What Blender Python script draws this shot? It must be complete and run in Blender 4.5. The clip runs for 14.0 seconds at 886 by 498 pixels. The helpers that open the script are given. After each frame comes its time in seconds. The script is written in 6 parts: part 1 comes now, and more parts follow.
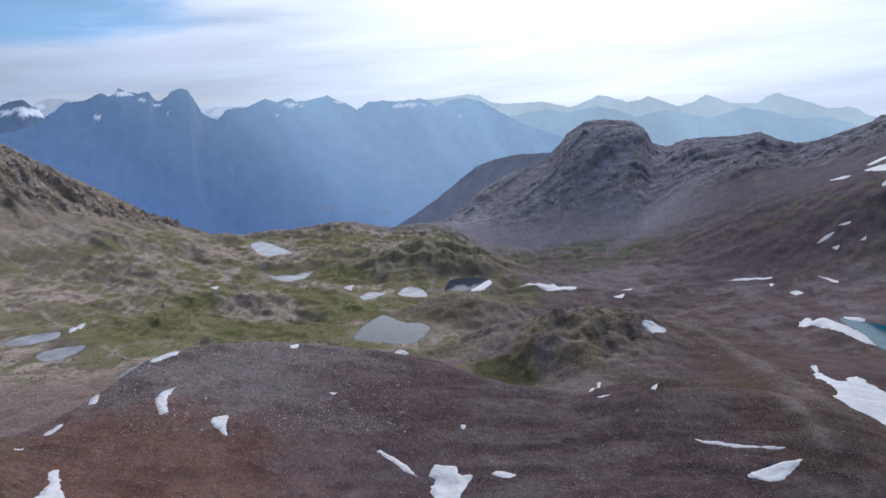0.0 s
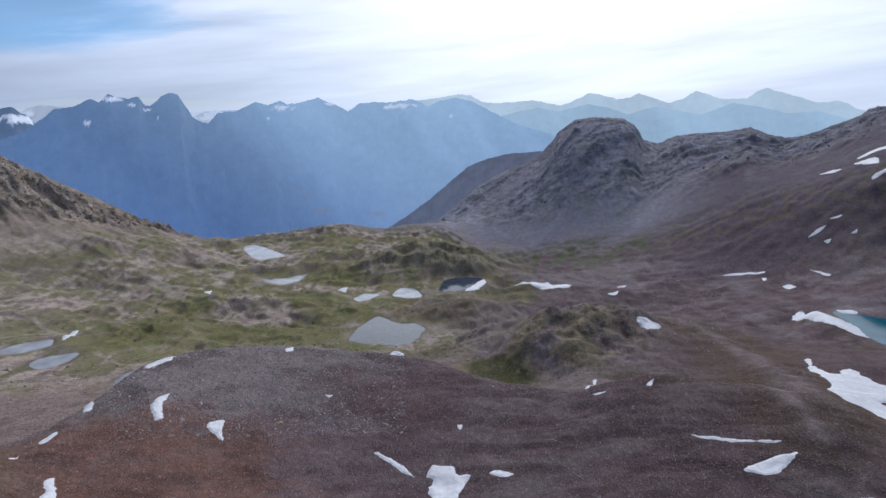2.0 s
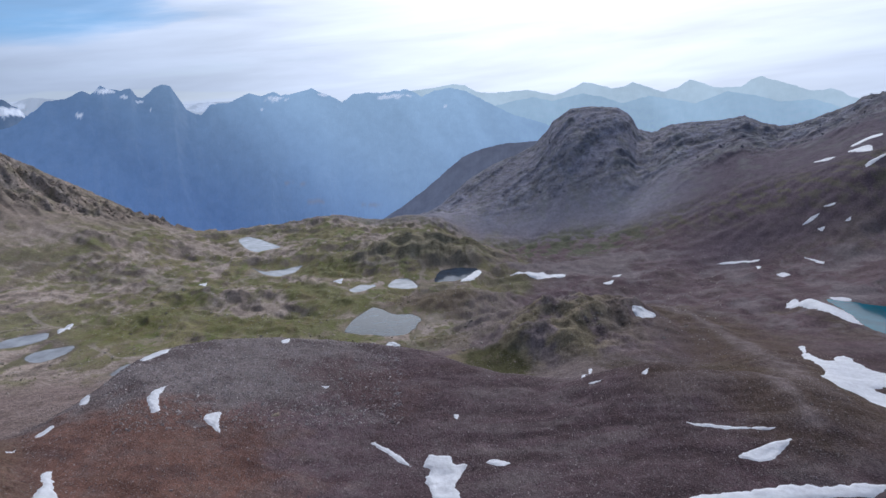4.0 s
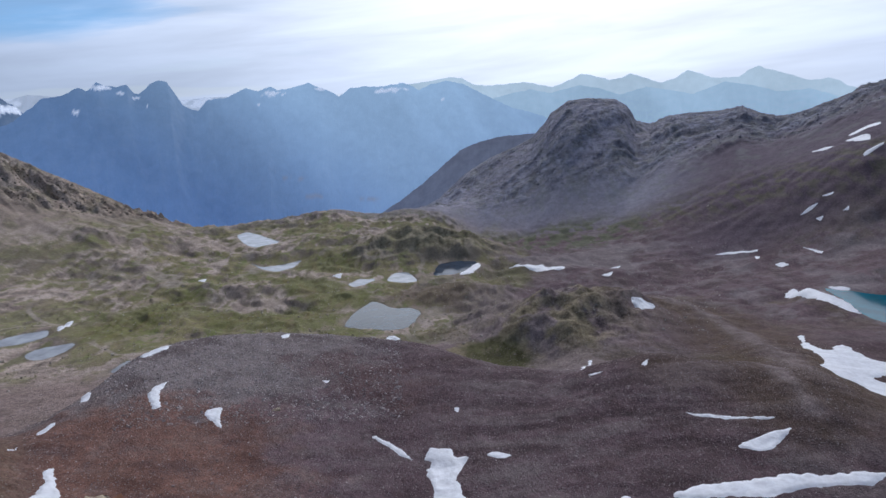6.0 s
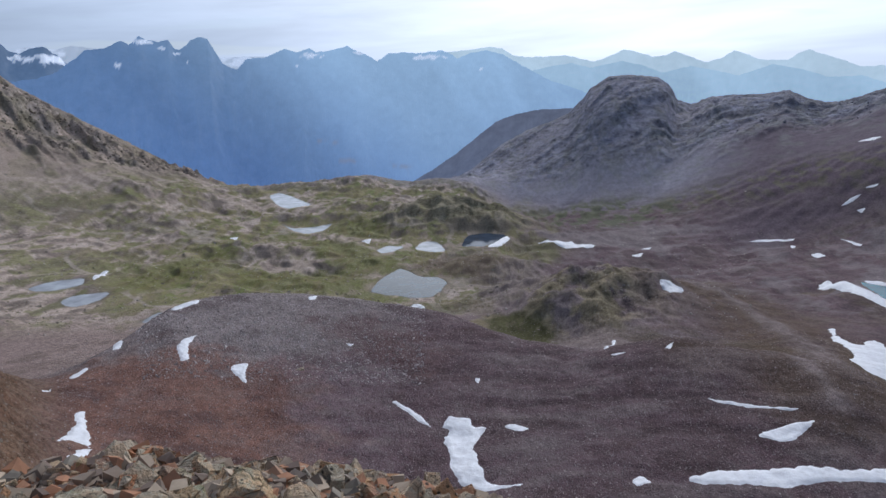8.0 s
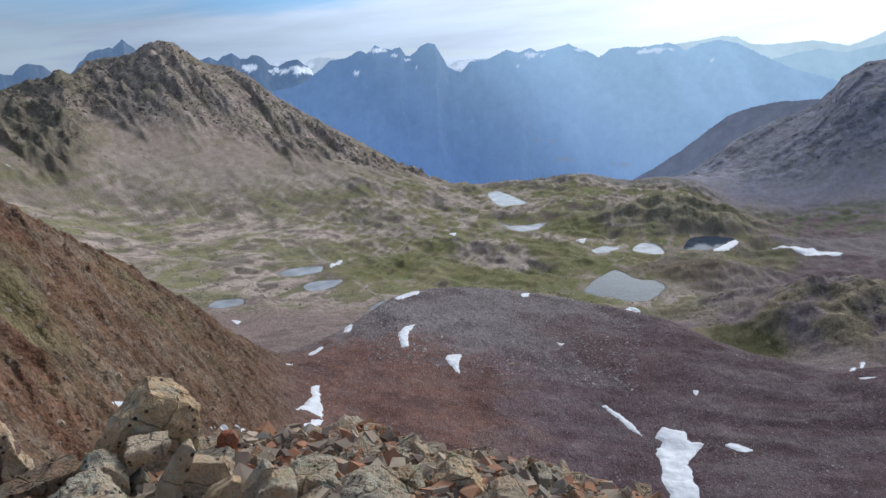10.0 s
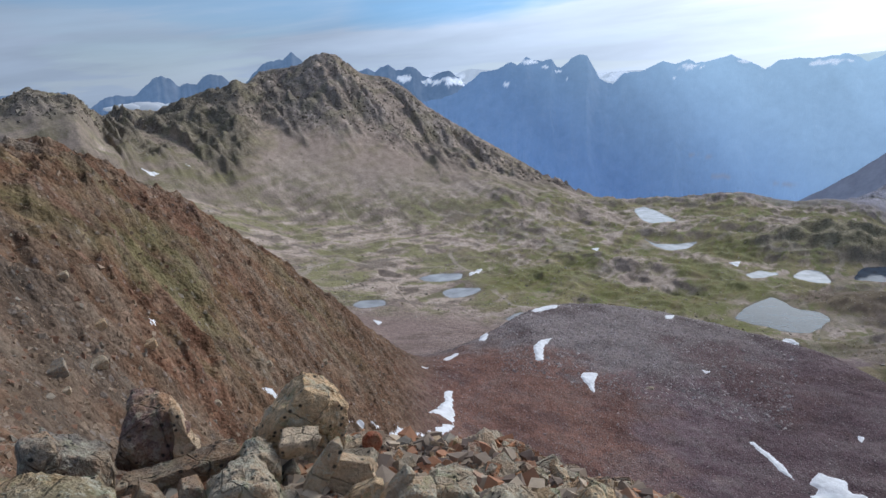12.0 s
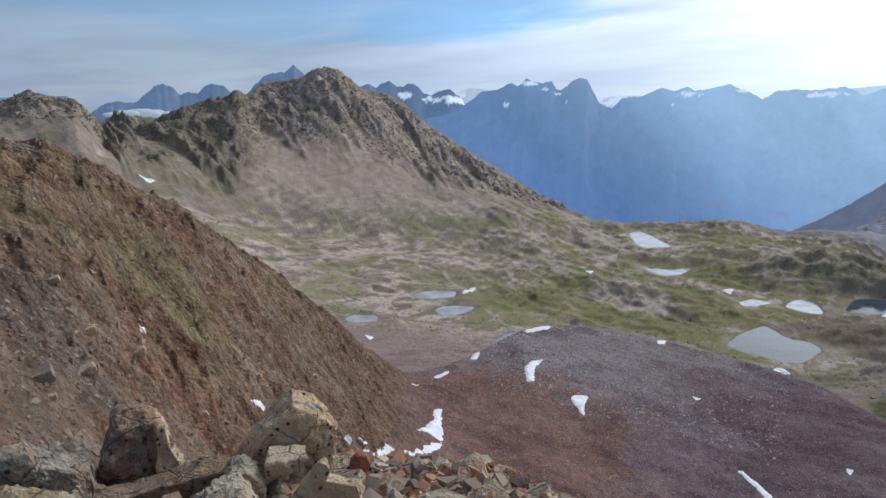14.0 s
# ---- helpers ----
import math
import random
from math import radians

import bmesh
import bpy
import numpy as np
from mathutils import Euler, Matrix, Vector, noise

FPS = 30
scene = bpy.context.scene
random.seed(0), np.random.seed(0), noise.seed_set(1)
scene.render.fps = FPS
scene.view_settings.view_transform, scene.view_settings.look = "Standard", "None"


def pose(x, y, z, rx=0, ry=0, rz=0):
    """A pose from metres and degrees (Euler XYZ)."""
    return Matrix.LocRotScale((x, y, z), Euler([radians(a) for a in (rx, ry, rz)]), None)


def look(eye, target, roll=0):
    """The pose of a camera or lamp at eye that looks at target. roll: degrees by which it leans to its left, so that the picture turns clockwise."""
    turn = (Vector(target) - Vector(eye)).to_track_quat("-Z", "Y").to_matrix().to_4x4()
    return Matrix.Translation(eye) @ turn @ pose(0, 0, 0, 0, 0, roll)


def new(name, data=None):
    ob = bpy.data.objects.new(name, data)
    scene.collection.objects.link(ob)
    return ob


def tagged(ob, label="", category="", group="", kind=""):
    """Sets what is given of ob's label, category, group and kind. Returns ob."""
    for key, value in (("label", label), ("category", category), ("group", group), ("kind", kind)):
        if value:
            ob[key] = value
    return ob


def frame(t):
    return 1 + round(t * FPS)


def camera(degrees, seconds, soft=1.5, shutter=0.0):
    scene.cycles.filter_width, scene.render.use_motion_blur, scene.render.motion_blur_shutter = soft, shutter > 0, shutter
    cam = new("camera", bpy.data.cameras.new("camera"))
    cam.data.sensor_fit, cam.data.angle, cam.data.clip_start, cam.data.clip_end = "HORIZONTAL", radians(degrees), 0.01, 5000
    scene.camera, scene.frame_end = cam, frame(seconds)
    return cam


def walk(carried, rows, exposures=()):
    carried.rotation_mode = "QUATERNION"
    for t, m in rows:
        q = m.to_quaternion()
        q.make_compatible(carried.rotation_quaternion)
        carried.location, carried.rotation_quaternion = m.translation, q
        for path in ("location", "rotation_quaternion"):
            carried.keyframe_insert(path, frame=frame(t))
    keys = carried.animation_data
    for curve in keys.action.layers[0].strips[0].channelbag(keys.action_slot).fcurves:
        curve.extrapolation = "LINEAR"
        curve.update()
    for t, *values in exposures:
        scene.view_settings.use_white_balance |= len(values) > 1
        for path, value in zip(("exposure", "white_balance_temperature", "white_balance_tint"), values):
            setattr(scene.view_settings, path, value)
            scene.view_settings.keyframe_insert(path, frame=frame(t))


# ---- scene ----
# the camera: hand-held on a summit, it turns where it stands
cam = camera(65.7, 14.0)
PATH = [
    (0.0, pose(0.061, 0.010, 1.572, 78.71, 0.04, -0.01)),
    (0.5, pose(0.061, 0.010, 1.572, 78.88, 0.08, -0.01)),
    (1.0, pose(0.061, 0.010, 1.572, 78.69, -0.42, -0.04)),
    (1.5, pose(0.061, 0.010, 1.572, 78.92, 0.27, -0.45)),
    (2.0, pose(0.061, 0.010, 1.572, 78.73, 0.92, -0.73)),
    (2.5, pose(0.061, 0.010, 1.572, 78.51, 0.50, -0.75)),
    (3.0, pose(0.061, 0.010, 1.572, 78.12, 0.73, -1.05)),
    (3.2, pose(0.061, 0.010, 1.572, 77.99, 0.95, -1.20)),
    (5.5, pose(0.061, 0.010, 1.572, 77.87, 1.52, -1.25)),
    (6.0, pose(0.061, 0.010, 1.572, 77.38, 1.82, -1.42)),
    (6.5, pose(0.061, 0.010, 1.572, 76.67, 0.17, -1.09)),
    (7.0, pose(0.061, 0.010, 1.572, 76.22, -0.56, -0.81)),
    (7.2, pose(0.061, 0.010, 1.572, 76.02, -0.79, -0.28)),
    (9.3, pose(0.061, 0.010, 1.572, 73.93, 1.40, 10.64)),
    (9.5, pose(0.048, 0.017, 1.568, 74.23, 1.72, 13.40)),
    (10.0, pose(0.055, -0.010, 1.585, 75.02, 1.96, 19.33)),
    (10.5, pose(0.048, -0.018, 1.595, 75.59, 2.26, 24.05)),
    (11.0, pose(0.033, -0.037, 1.608, 75.92, 1.49, 28.26)),
    (11.5, pose(0.006, -0.033, 1.612, 76.06, 1.21, 31.03)),
    (12.0, pose(-0.031, -0.002, 1.606, 76.30, 1.72, 31.43)),
    (12.5, pose(-0.045, 0.012, 1.608, 76.42, 0.74, 31.60)),
    (13.0, pose(-0.055, 0.025, 1.604, 76.57, -0.60, 31.78)),
    (13.5, pose(-0.066, 0.033, 1.606, 76.87, -0.84, 31.64)),
    (14.0, pose(-0.082, 0.051, 1.606, 77.74, -0.37, 31.46)),
]
walk(cam, PATH, exposures=((0, -1.10, 5950, 14), (7, -1.13, 5900, 14), (9.5, -0.83, 6000, 9), (11.5, -0.83, 6020, 10), (14, -0.80, 6020, 10)))

# ---- world: high thin cloud with blue gaps, the sun veiled by it ----
SUN_AZ, SUN_EL = -12.0, 36.0     # degrees: azimuth (positive to the left of north), height
sun_dir = Vector((-math.sin(radians(SUN_AZ)) * math.cos(radians(SUN_EL)), math.cos(radians(SUN_AZ)) * math.cos(radians(SUN_EL)), math.sin(radians(SUN_EL))))
sun = new("sun", bpy.data.lights.new("sun", "SUN"))
sun.data.energy, sun.data.angle, sun.data.color = 2.4, radians(6), (1.0, 0.95, 0.88)
sun.matrix_world = look((0, 0, 50), Vector((0, 0, 50)) - sun_dir)

world = bpy.data.worlds.new("sky")
scene.world = world
world.use_nodes = True
wt = world.node_tree
wt.nodes.clear()


def wn(kind, **kw):
    n = wt.nodes.new(kind)
    for k, v in kw.items():
        n.inputs[k.replace("_", " ")].default_value = v
    return n


def wmath(op, a, b=0.0, clamp=False):
    n = wt.nodes.new("ShaderNodeMath")
    n.operation, n.use_clamp = op, clamp
    for i, v in enumerate((a, b)):
        if isinstance(v, (int, float)):
            n.inputs[i].default_value = v
        else:
            wt.links.new(v, n.inputs[i])
    return n.outputs[0]


def wmix(fac, a, b):
    n = wt.nodes.new("ShaderNodeMix")
    n.data_type = "RGBA"
    for i, v in ((0, fac), (6, a), (7, b)):
        if isinstance(v, tuple):
            n.inputs[i].default_value = v
        elif isinstance(v, (int, float)):
            n.inputs[i].default_value = v
        else:
            wt.links.new(v, n.inputs[i])
    return n.outputs[2]


sky = wt.nodes.new("ShaderNodeTexSky")
sky.sky_type, sky.sun_disc = "NISHITA", False
sky.sun_elevation, sky.sun_rotation = radians(SUN_EL), radians(-SUN_AZ)
sky.altitude = 2800
sky_c = wmix(1.0, sky.outputs[0], (0.15, 0.15, 0.15, 1))
wt.nodes[-1].blend_type = "MULTIPLY"
coord = wt.nodes.new("ShaderNodeTexCoord")
dirn = coord.outputs["Generated"]
sep = wt.nodes.new("ShaderNodeSeparateXYZ")
wt.links.new(dirn, sep.inputs[0])
dot = wt.nodes.new("ShaderNodeVectorMath")
dot.operation = "DOT_PRODUCT"
wt.links.new(dirn, dot.inputs[0])
dot.inputs[1].default_value = sun_dir
near_sun = wmath("MAXIMUM", dot.outputs["Value"], 0.0)
glow = wmath("POWER", near_sun, 6.0)
core = wmath("POWER", near_sun, 22.0)
# cloud sheet: the direction laid onto a flat layer far above
hgt = wmath("ADD", wmath("MAXIMUM", sep.outputs[2], 0.0), 0.10)
flat = wt.nodes.new("ShaderNodeCombineXYZ")
wt.links.new(wmath("DIVIDE", sep.outputs[0], hgt), flat.inputs[0])
wt.links.new(wmath("MULTIPLY", wmath("DIVIDE", sep.outputs[1], hgt), 1.6), flat.inputs[1])
tex = wn("ShaderNodeTexNoise", Scale=0.34, Detail=5.0, Roughness=0.5, Distortion=0.2)
wt.links.new(flat.outputs[0], tex.inputs["Vector"])
bearing = wmath("ARCTAN2", wmath("MULTIPLY", sep.outputs[0], -1.0), sep.outputs[1])
height = wmath("ARCSINE", sep.outputs[2])
sheetwise = wt.nodes.new("ShaderNodeCombineXYZ")     # bands of cloud that lie level
wt.links.new(wmath("MULTIPLY", bearing, 3.2), sheetwise.inputs[0])
wt.links.new(wmath("ADD", wmath("MULTIPLY", height, 26.0), wmath("MULTIPLY", bearing, 2.2)), sheetwise.inputs[1])
bands = wn("ShaderNodeTexNoise", Scale=1.0, Detail=5.0, Roughness=0.55, Distortion=0.3)
wt.links.new(sheetwise.outputs[0], bands.inputs["Vector"])
streaks = wmath("SUBTRACT", bands.outputs[0], 0.5)


def blue_gap(az, el, wide, high):
    """1 in the middle of a gap of blue sky, 0 outside it."""
    a = wmath("DIVIDE", wmath("SUBTRACT", bearing, radians(az)), radians(wide))
    e = wmath("DIVIDE", wmath("SUBTRACT", height, radians(el)), radians(high))
    d = wmath("ADD", wmath("MULTIPLY", a, a), wmath("MULTIPLY", e, e))
    return wmath("SUBTRACT", 1.25, wmath("ADD", d, wmath("MULTIPLY", streaks, 2.6)), True)


gap = wmath("MAXIMUM", blue_gap(48, 9.0, 18, 4.2), blue_gap(30.5, 7.0, 11, 3.0))
cover = wmath("ADD", wmath("ADD", 0.20, wmath("MULTIPLY", wmath("SUBTRACT", tex.outputs[0], 0.5), 3.0)), wmath("MULTIPLY", glow, 1.4))
near_hills = wmath("SUBTRACT", 1.0, wmath("MULTIPLY", sep.outputs[2], 2.5), True)
cover = wmath("ADD", cover, wmath("MULTIPLY", near_hills, 0.75), True)
low = wmath("SUBTRACT", 1.0, wmath("MULTIPLY", sep.outputs[2], 6.0), True)     # milky band over the horizon
cover = wmath("MAXIMUM", cover, wmath("MULTIPLY", low, 0.92))
cover = wmath("SUBTRACT", cover, wmath("MULTIPLY", gap, 0.35), True)
lum = wmath("ADD", 0.68, wmath("ADD", wmath("MULTIPLY", wmath("POWER", near_sun, 2.5), 1.05), wmath("ADD", wmath("MULTIPLY", glow, 2.3), wmath("MULTIPLY", core, 1.6))))
lum = wmath("MULTIPLY", lum, wmath("ADD", 1.0, wmath("MULTIPLY", streaks, 0.75)))
cloud = wt.nodes.new("ShaderNodeVectorMath")
cloud.operation = "SCALE"
veil = wmix(wmath("MULTIPLY", glow, 2.2, True), (0.80, 0.96, 1.20, 1), (0.97, 1.0, 1.03, 1))
wt.links.new(wmix(gap, veil, (0.42, 0.84, 1.36, 1)), cloud.inputs[0])       # blue shows through the thin places
wt.links.new(lum, cloud.inputs["Scale"])
final = wmix(cover, sky_c, cloud.outputs[0])
bg = wt.nodes.new("ShaderNodeBackground")
wt.links.new(final, bg.inputs[0])
bg.inputs[1].default_value = 1.0
wo = wt.nodes.new("ShaderNodeOutputWorld")
wt.links.new(bg.outputs[0], wo.inputs[0])

# ---- materials ----
class Mat:
    """A small helper to wire a procedural material."""

    def __init__(self, name):
        self.m = bpy.data.materials.new(name)
        self.m.use_nodes = True
        self.t = self.m.node_tree
        self.b = self.t.nodes["Principled BSDF"]
        self.pos = self.t.nodes.new("ShaderNodeNewGeometry").outputs["Position"]
        self.obj = self.t.nodes.new("ShaderNodeTexCoord").outputs["Object"]

    def link(self, a, b):
        self.t.links.new(a, b)

    def put(self, sock, v):
        if isinstance(v, (int, float, tuple)):
            sock.default_value = v
        else:
            self.link(v, sock)

    def noise(self, scale, detail=4.0, rough=0.55, vec=None, out=0):
        n = self.t.nodes.new("ShaderNodeTexNoise")
        self.link(vec or self.pos, n.inputs["Vector"])
        n.inputs["Scale"].default_value, n.inputs["Detail"].default_value, n.inputs["Roughness"].default_value = scale, detail, rough
        return n.outputs[out]

    def voronoi(self, scale, feature="F1", out="Distance", vec=None):
        n = self.t.nodes.new("ShaderNodeTexVoronoi")
        n.feature = feature
        self.link(vec or self.pos, n.inputs["Vector"])
        n.inputs["Scale"].default_value = scale
        return n.outputs[out]

    def math(self, op, a, b=0.0, clamp=False):
        n = self.t.nodes.new("ShaderNodeMath")
        n.operation, n.use_clamp = op, clamp
        self.put(n.inputs[0], a)
        self.put(n.inputs[1], b)
        return n.outputs[0]

    def ramp(self, v, lo, hi, a=0.0, b=1.0):
        n = self.t.nodes.new("ShaderNodeMapRange")
        self.put(n.inputs[0], v)
        for i, q in enumerate((lo, hi, a, b)):
            n.inputs[i + 1].default_value = q
        return n.outputs[0]

    def mix(self, f, a, b, blend="MIX"):
        n = self.t.nodes.new("ShaderNodeMix")
        n.data_type, n.blend_type = "RGBA", blend
        self.put(n.inputs[0], f)
        for i, v in ((6, a), (7, b)):
            self.put(n.inputs[i], (*v, 1) if isinstance(v, tuple) and len(v) == 3 else v)
        return n.outputs[2]

    def attr(self, name, out="Color"):
        n = self.t.nodes.new("ShaderNodeAttribute")
        n.attribute_name = name
        return n.outputs[out]

    def random(self):
        return self.t.nodes.new("ShaderNodeObjectInfo").outputs["Random"]

    def bump(self, h, dist, strength=1.0):
        n = self.t.nodes.new("ShaderNodeBump")
        n.inputs["Distance"].default_value, n.inputs["Strength"].default_value = dist, strength
        self.link(h, n.inputs["Height"])
        self.link(n.outputs[0], self.b.inputs["Normal"])

    def done(self, colour, rough=0.9, spec=0.2):
        self.put(self.b.inputs["Base Color"], (*colour, 1) if isinstance(colour, tuple) else colour)
        self.put(self.b.inputs["Roughness"], rough)
        self.b.inputs["Specular IOR Level"].default_value = spec
        return self.m


def ground_material():
    """Alpine ground: the cover's own colour, broken up by stones, tufts and grit."""
    k = Mat("alpine_ground")
    base = k.attr("cover")
    grass = k.attr("grassy", "Fac")
    turn = k.t.nodes.new("ShaderNodeMapping")    # the grain of the land runs down the valley
    turn.inputs["Rotation"].default_value = (0, 0, radians(-14))
    turn.inputs["Scale"].default_value = (1.0, 0.62, 1.0)
    k.link(k.pos, turn.inputs["Vector"])
    grain = turn.outputs[0]
    coarse = k.noise(0.11, 6, 0.66, grain)
    mid = k.noise(0.5, 5, 0.68, grain)
    fine = k.noise(2.6, 4, 0.7)
    tone = k.math("ADD", k.ramp(coarse, 0.32, 0.68, 0.84, 1.16), k.ramp(mid, 0.32, 0.68, -0.17, 0.17))
    tone = k.math("ADD", tone, k.ramp(fine, 0.3, 0.7, -0.12, 0.12))
    grey = k.t.nodes.new("ShaderNodeCombineColor")
    for i in range(3):
        k.link(tone, grey.inputs[i])
    col = k.mix(1.0, base, grey.outputs[0], "MULTIPLY")
    # dry and worn places in the turf
    dry = k.math("MULTIPLY", k.ramp(k.noise(0.19, 6, 0.72, grain), 0.50, 0.545), k.ramp(grass, 0.2, 0.8, 0.0, 0.45))
    col = k.mix(dry, col, (0.26, 0.20, 0.145))
    # pale stones lying on the surface
    cell = k.voronoi(0.55)
    pick = k.voronoi(0.55, out="Color")
    sepc = k.t.nodes.new("ShaderNodeSeparateColor")
    k.link(pick, sepc.inputs[0])
    stone = k.math("MULTIPLY", k.ramp(cell, 0.34, 0.24), k.ramp(sepc.outputs[0], 0.62, 0.7))
    stone = k.math("MULTIPLY", stone, k.ramp(grass, 0.0, 1.0, 0.30, 0.12))
    col = k.mix(stone, col, (0.34, 0.31, 0.29))
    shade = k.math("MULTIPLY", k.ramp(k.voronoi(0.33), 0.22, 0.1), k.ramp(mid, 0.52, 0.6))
    col = k.mix(k.math("MULTIPLY", shade, 0.3), col, (0.06, 0.05, 0.05))
    # bare mountain rock: beds of paler and darker gneiss, lichen on the pale ones
    rocky = k.attr("rocky", "Fac")
    stony = k.attr("stony", "Fac")
    rubble_tone = 1.0
    for size, depth in ((0.45, 0.20), (1.1, 0.20), (2.6, 0.14)):
        pick = k.t.nodes.new("ShaderNodeSeparateColor")
        k.link(k.voronoi(size, out="Color"), pick.inputs[0])
        rubble_tone = k.math("ADD", rubble_tone, k.ramp(pick.outputs[1], 0.0, 1.0, -depth, depth))
    rubble_c = k.t.nodes.new("ShaderNodeCombineColor")
    for i in range(3):
        k.link(rubble_tone, rubble_c.inputs[i])
    col = k.mix(stony, col, k.mix(1.0, col, rubble_c.outputs[0], "MULTIPLY"))
    bed = k.noise(0.035, 9, 0.72)
    vein = k.noise(0.12, 7, 0.7)
    beds = k.math("ADD", k.ramp(bed, 0.36, 0.64, 0.62, 1.30), k.ramp(vein, 0.34, 0.66, -0.28, 0.28))
    beds_c = k.t.nodes.new("ShaderNodeCombineColor")
    beds = k.math("ADD", beds, k.ramp(k.noise(0.6, 5, 0.7, grain), 0.34, 0.66, -0.30, 0.30))
    for i in range(3):
        k.link(beds, beds_c.inputs[i])
    col = k.mix(k.ramp(rocky, 0.05, 0.4), col, k.mix(1.0, col, beds_c.outputs[0], "MULTIPLY"))
    col = k.mix(k.math("MULTIPLY", k.ramp(k.noise(0.06, 8, 0.75), 0.53, 0.60), k.ramp(rocky, 0.1, 0.5, 0.0, 0.5)), col, (0.265, 0.228, 0.165))
    h = k.math("ADD", k.math("MULTIPLY", mid, 0.8), k.math("ADD", k.math("MULTIPLY", fine, 0.5), k.math("MULTIPLY", stone, 0.5)))
    crag = k.math("MULTIPLY", k.math("ADD", k.math("MULTIPLY", coarse, 5.0), k.math("MULTIPLY", k.noise(0.22, 4, 0.65), 4.0)), k.attr("rocky", "Fac"))
    h = k.math("ADD", h, k.math("MULTIPLY", k.math("MULTIPLY", k.voronoi(1.1), stony), -0.9))
    k.bump(k.math("ADD", h, crag), 0.8, 0.7)
    return k.done(col, 0.95, 0.1)


def snow_material():
    k = Mat("old_snow")
    col = k.mix(k.ramp(k.noise(0.35, 4), 0.35, 0.75), (0.90, 0.90, 0.92), (0.74, 0.73, 0.74))
    col = k.mix(k.ramp(k.noise(1.9, 5, 0.7), 0.6, 0.8, 0, 0.35), col, (0.42, 0.36, 0.33))
    k.bump(k.noise(0.9, 4), 0.25, 0.6)
    return k.done(col, 0.6, 0.3)


def water_material(name, deep, ripple=0.002):
    k = Mat(name)
    col = k.mix(k.ramp(k.noise(0.06, 3), 0.35, 0.65), deep, tuple(c * 1.5 for c in deep))
    k.bump(k.noise(0.7, 3), ripple, 1.0)
    k.b.inputs["IOR"].default_value = 1.33
    return k.done(col, 0.06, 0.5)


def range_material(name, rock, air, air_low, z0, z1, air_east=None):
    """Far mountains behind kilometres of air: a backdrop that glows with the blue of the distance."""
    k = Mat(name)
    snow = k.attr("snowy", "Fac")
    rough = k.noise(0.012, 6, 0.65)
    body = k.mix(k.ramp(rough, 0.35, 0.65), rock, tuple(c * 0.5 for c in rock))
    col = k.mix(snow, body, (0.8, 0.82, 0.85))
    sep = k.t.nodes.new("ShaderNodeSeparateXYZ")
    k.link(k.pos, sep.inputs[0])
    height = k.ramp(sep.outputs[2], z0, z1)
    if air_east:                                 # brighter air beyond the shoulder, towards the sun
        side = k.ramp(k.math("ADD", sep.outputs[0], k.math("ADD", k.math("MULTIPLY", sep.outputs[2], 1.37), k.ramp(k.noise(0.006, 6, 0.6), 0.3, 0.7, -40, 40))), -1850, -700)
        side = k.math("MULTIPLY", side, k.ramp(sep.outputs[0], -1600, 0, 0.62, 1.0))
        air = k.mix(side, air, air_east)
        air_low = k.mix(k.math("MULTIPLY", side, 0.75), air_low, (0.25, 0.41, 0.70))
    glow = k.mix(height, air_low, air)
    # painted slope shading: lighter and darker tone in the glow itself
    relief_tone = k.attr("relief_tone", "Fac")
    tone = k.math("ADD", k.ramp(relief_tone, -0.35, 0.35, 0.95, 1.05), k.ramp(k.noise(0.02, 6, 0.7), 0.3, 0.7, -0.06, 0.06))
    wide = k.attr("shoulder_tone", "Fac")
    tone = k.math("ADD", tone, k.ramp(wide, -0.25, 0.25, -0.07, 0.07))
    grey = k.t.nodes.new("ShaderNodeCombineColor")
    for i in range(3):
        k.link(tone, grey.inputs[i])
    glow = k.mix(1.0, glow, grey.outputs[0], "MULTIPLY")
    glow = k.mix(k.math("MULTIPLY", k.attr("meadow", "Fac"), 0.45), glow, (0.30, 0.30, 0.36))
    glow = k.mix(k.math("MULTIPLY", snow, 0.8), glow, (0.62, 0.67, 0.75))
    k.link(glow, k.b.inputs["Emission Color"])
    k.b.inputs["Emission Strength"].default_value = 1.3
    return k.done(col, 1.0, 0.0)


M_GROUND = ground_material()
M_SNOW = snow_material()
M_WATER = water_material("tarn_water", (0.030, 0.048, 0.062))
M_TURQUOISE = water_material("glacial_water", (0.0, 0.10, 0.145))
M_TURQUOISE.node_tree.nodes["Principled BSDF"].inputs["Specular IOR Level"].default_value = 0.2
# lighter grey base colour for the ponds and the moraine pool
M_GREY_WATER = water_material("grey_water", (0.33, 0.33, 0.33))
# these tarns have the bright sky's reflection put into their base colour
M_SKY_TINT_WATER = water_material("sky_tinted_water", (0.29, 0.305, 0.32))
M_DARK_WATER = water_material("dark_tarn_water", (0.045, 0.06, 0.085), 0.012)
M_DARK_WATER.node_tree.nodes["Principled BSDF"].inputs["Specular IOR Level"].default_value = 0.16

# ---- landform: one sheet of ground round the summit, in rings of bearing and distance ----
EYE = 1.6


TABLE = np.random.RandomState(4).uniform(0, 1, (512, 512)).astype(np.float32)
GRAD_X, GRAD_Y = np.cos(TABLE * 2 * math.pi), np.sin(TABLE * 2 * math.pi)


def lattice(ix, iy, seed):
    return (ix + seed * 37) & 511, (iy + seed * 91 + (seed >> 3)) & 511


def hash2(ix, iy, seed):
    return TABLE[lattice(ix.astype(np.int32), iy.astype(np.int32), seed)]


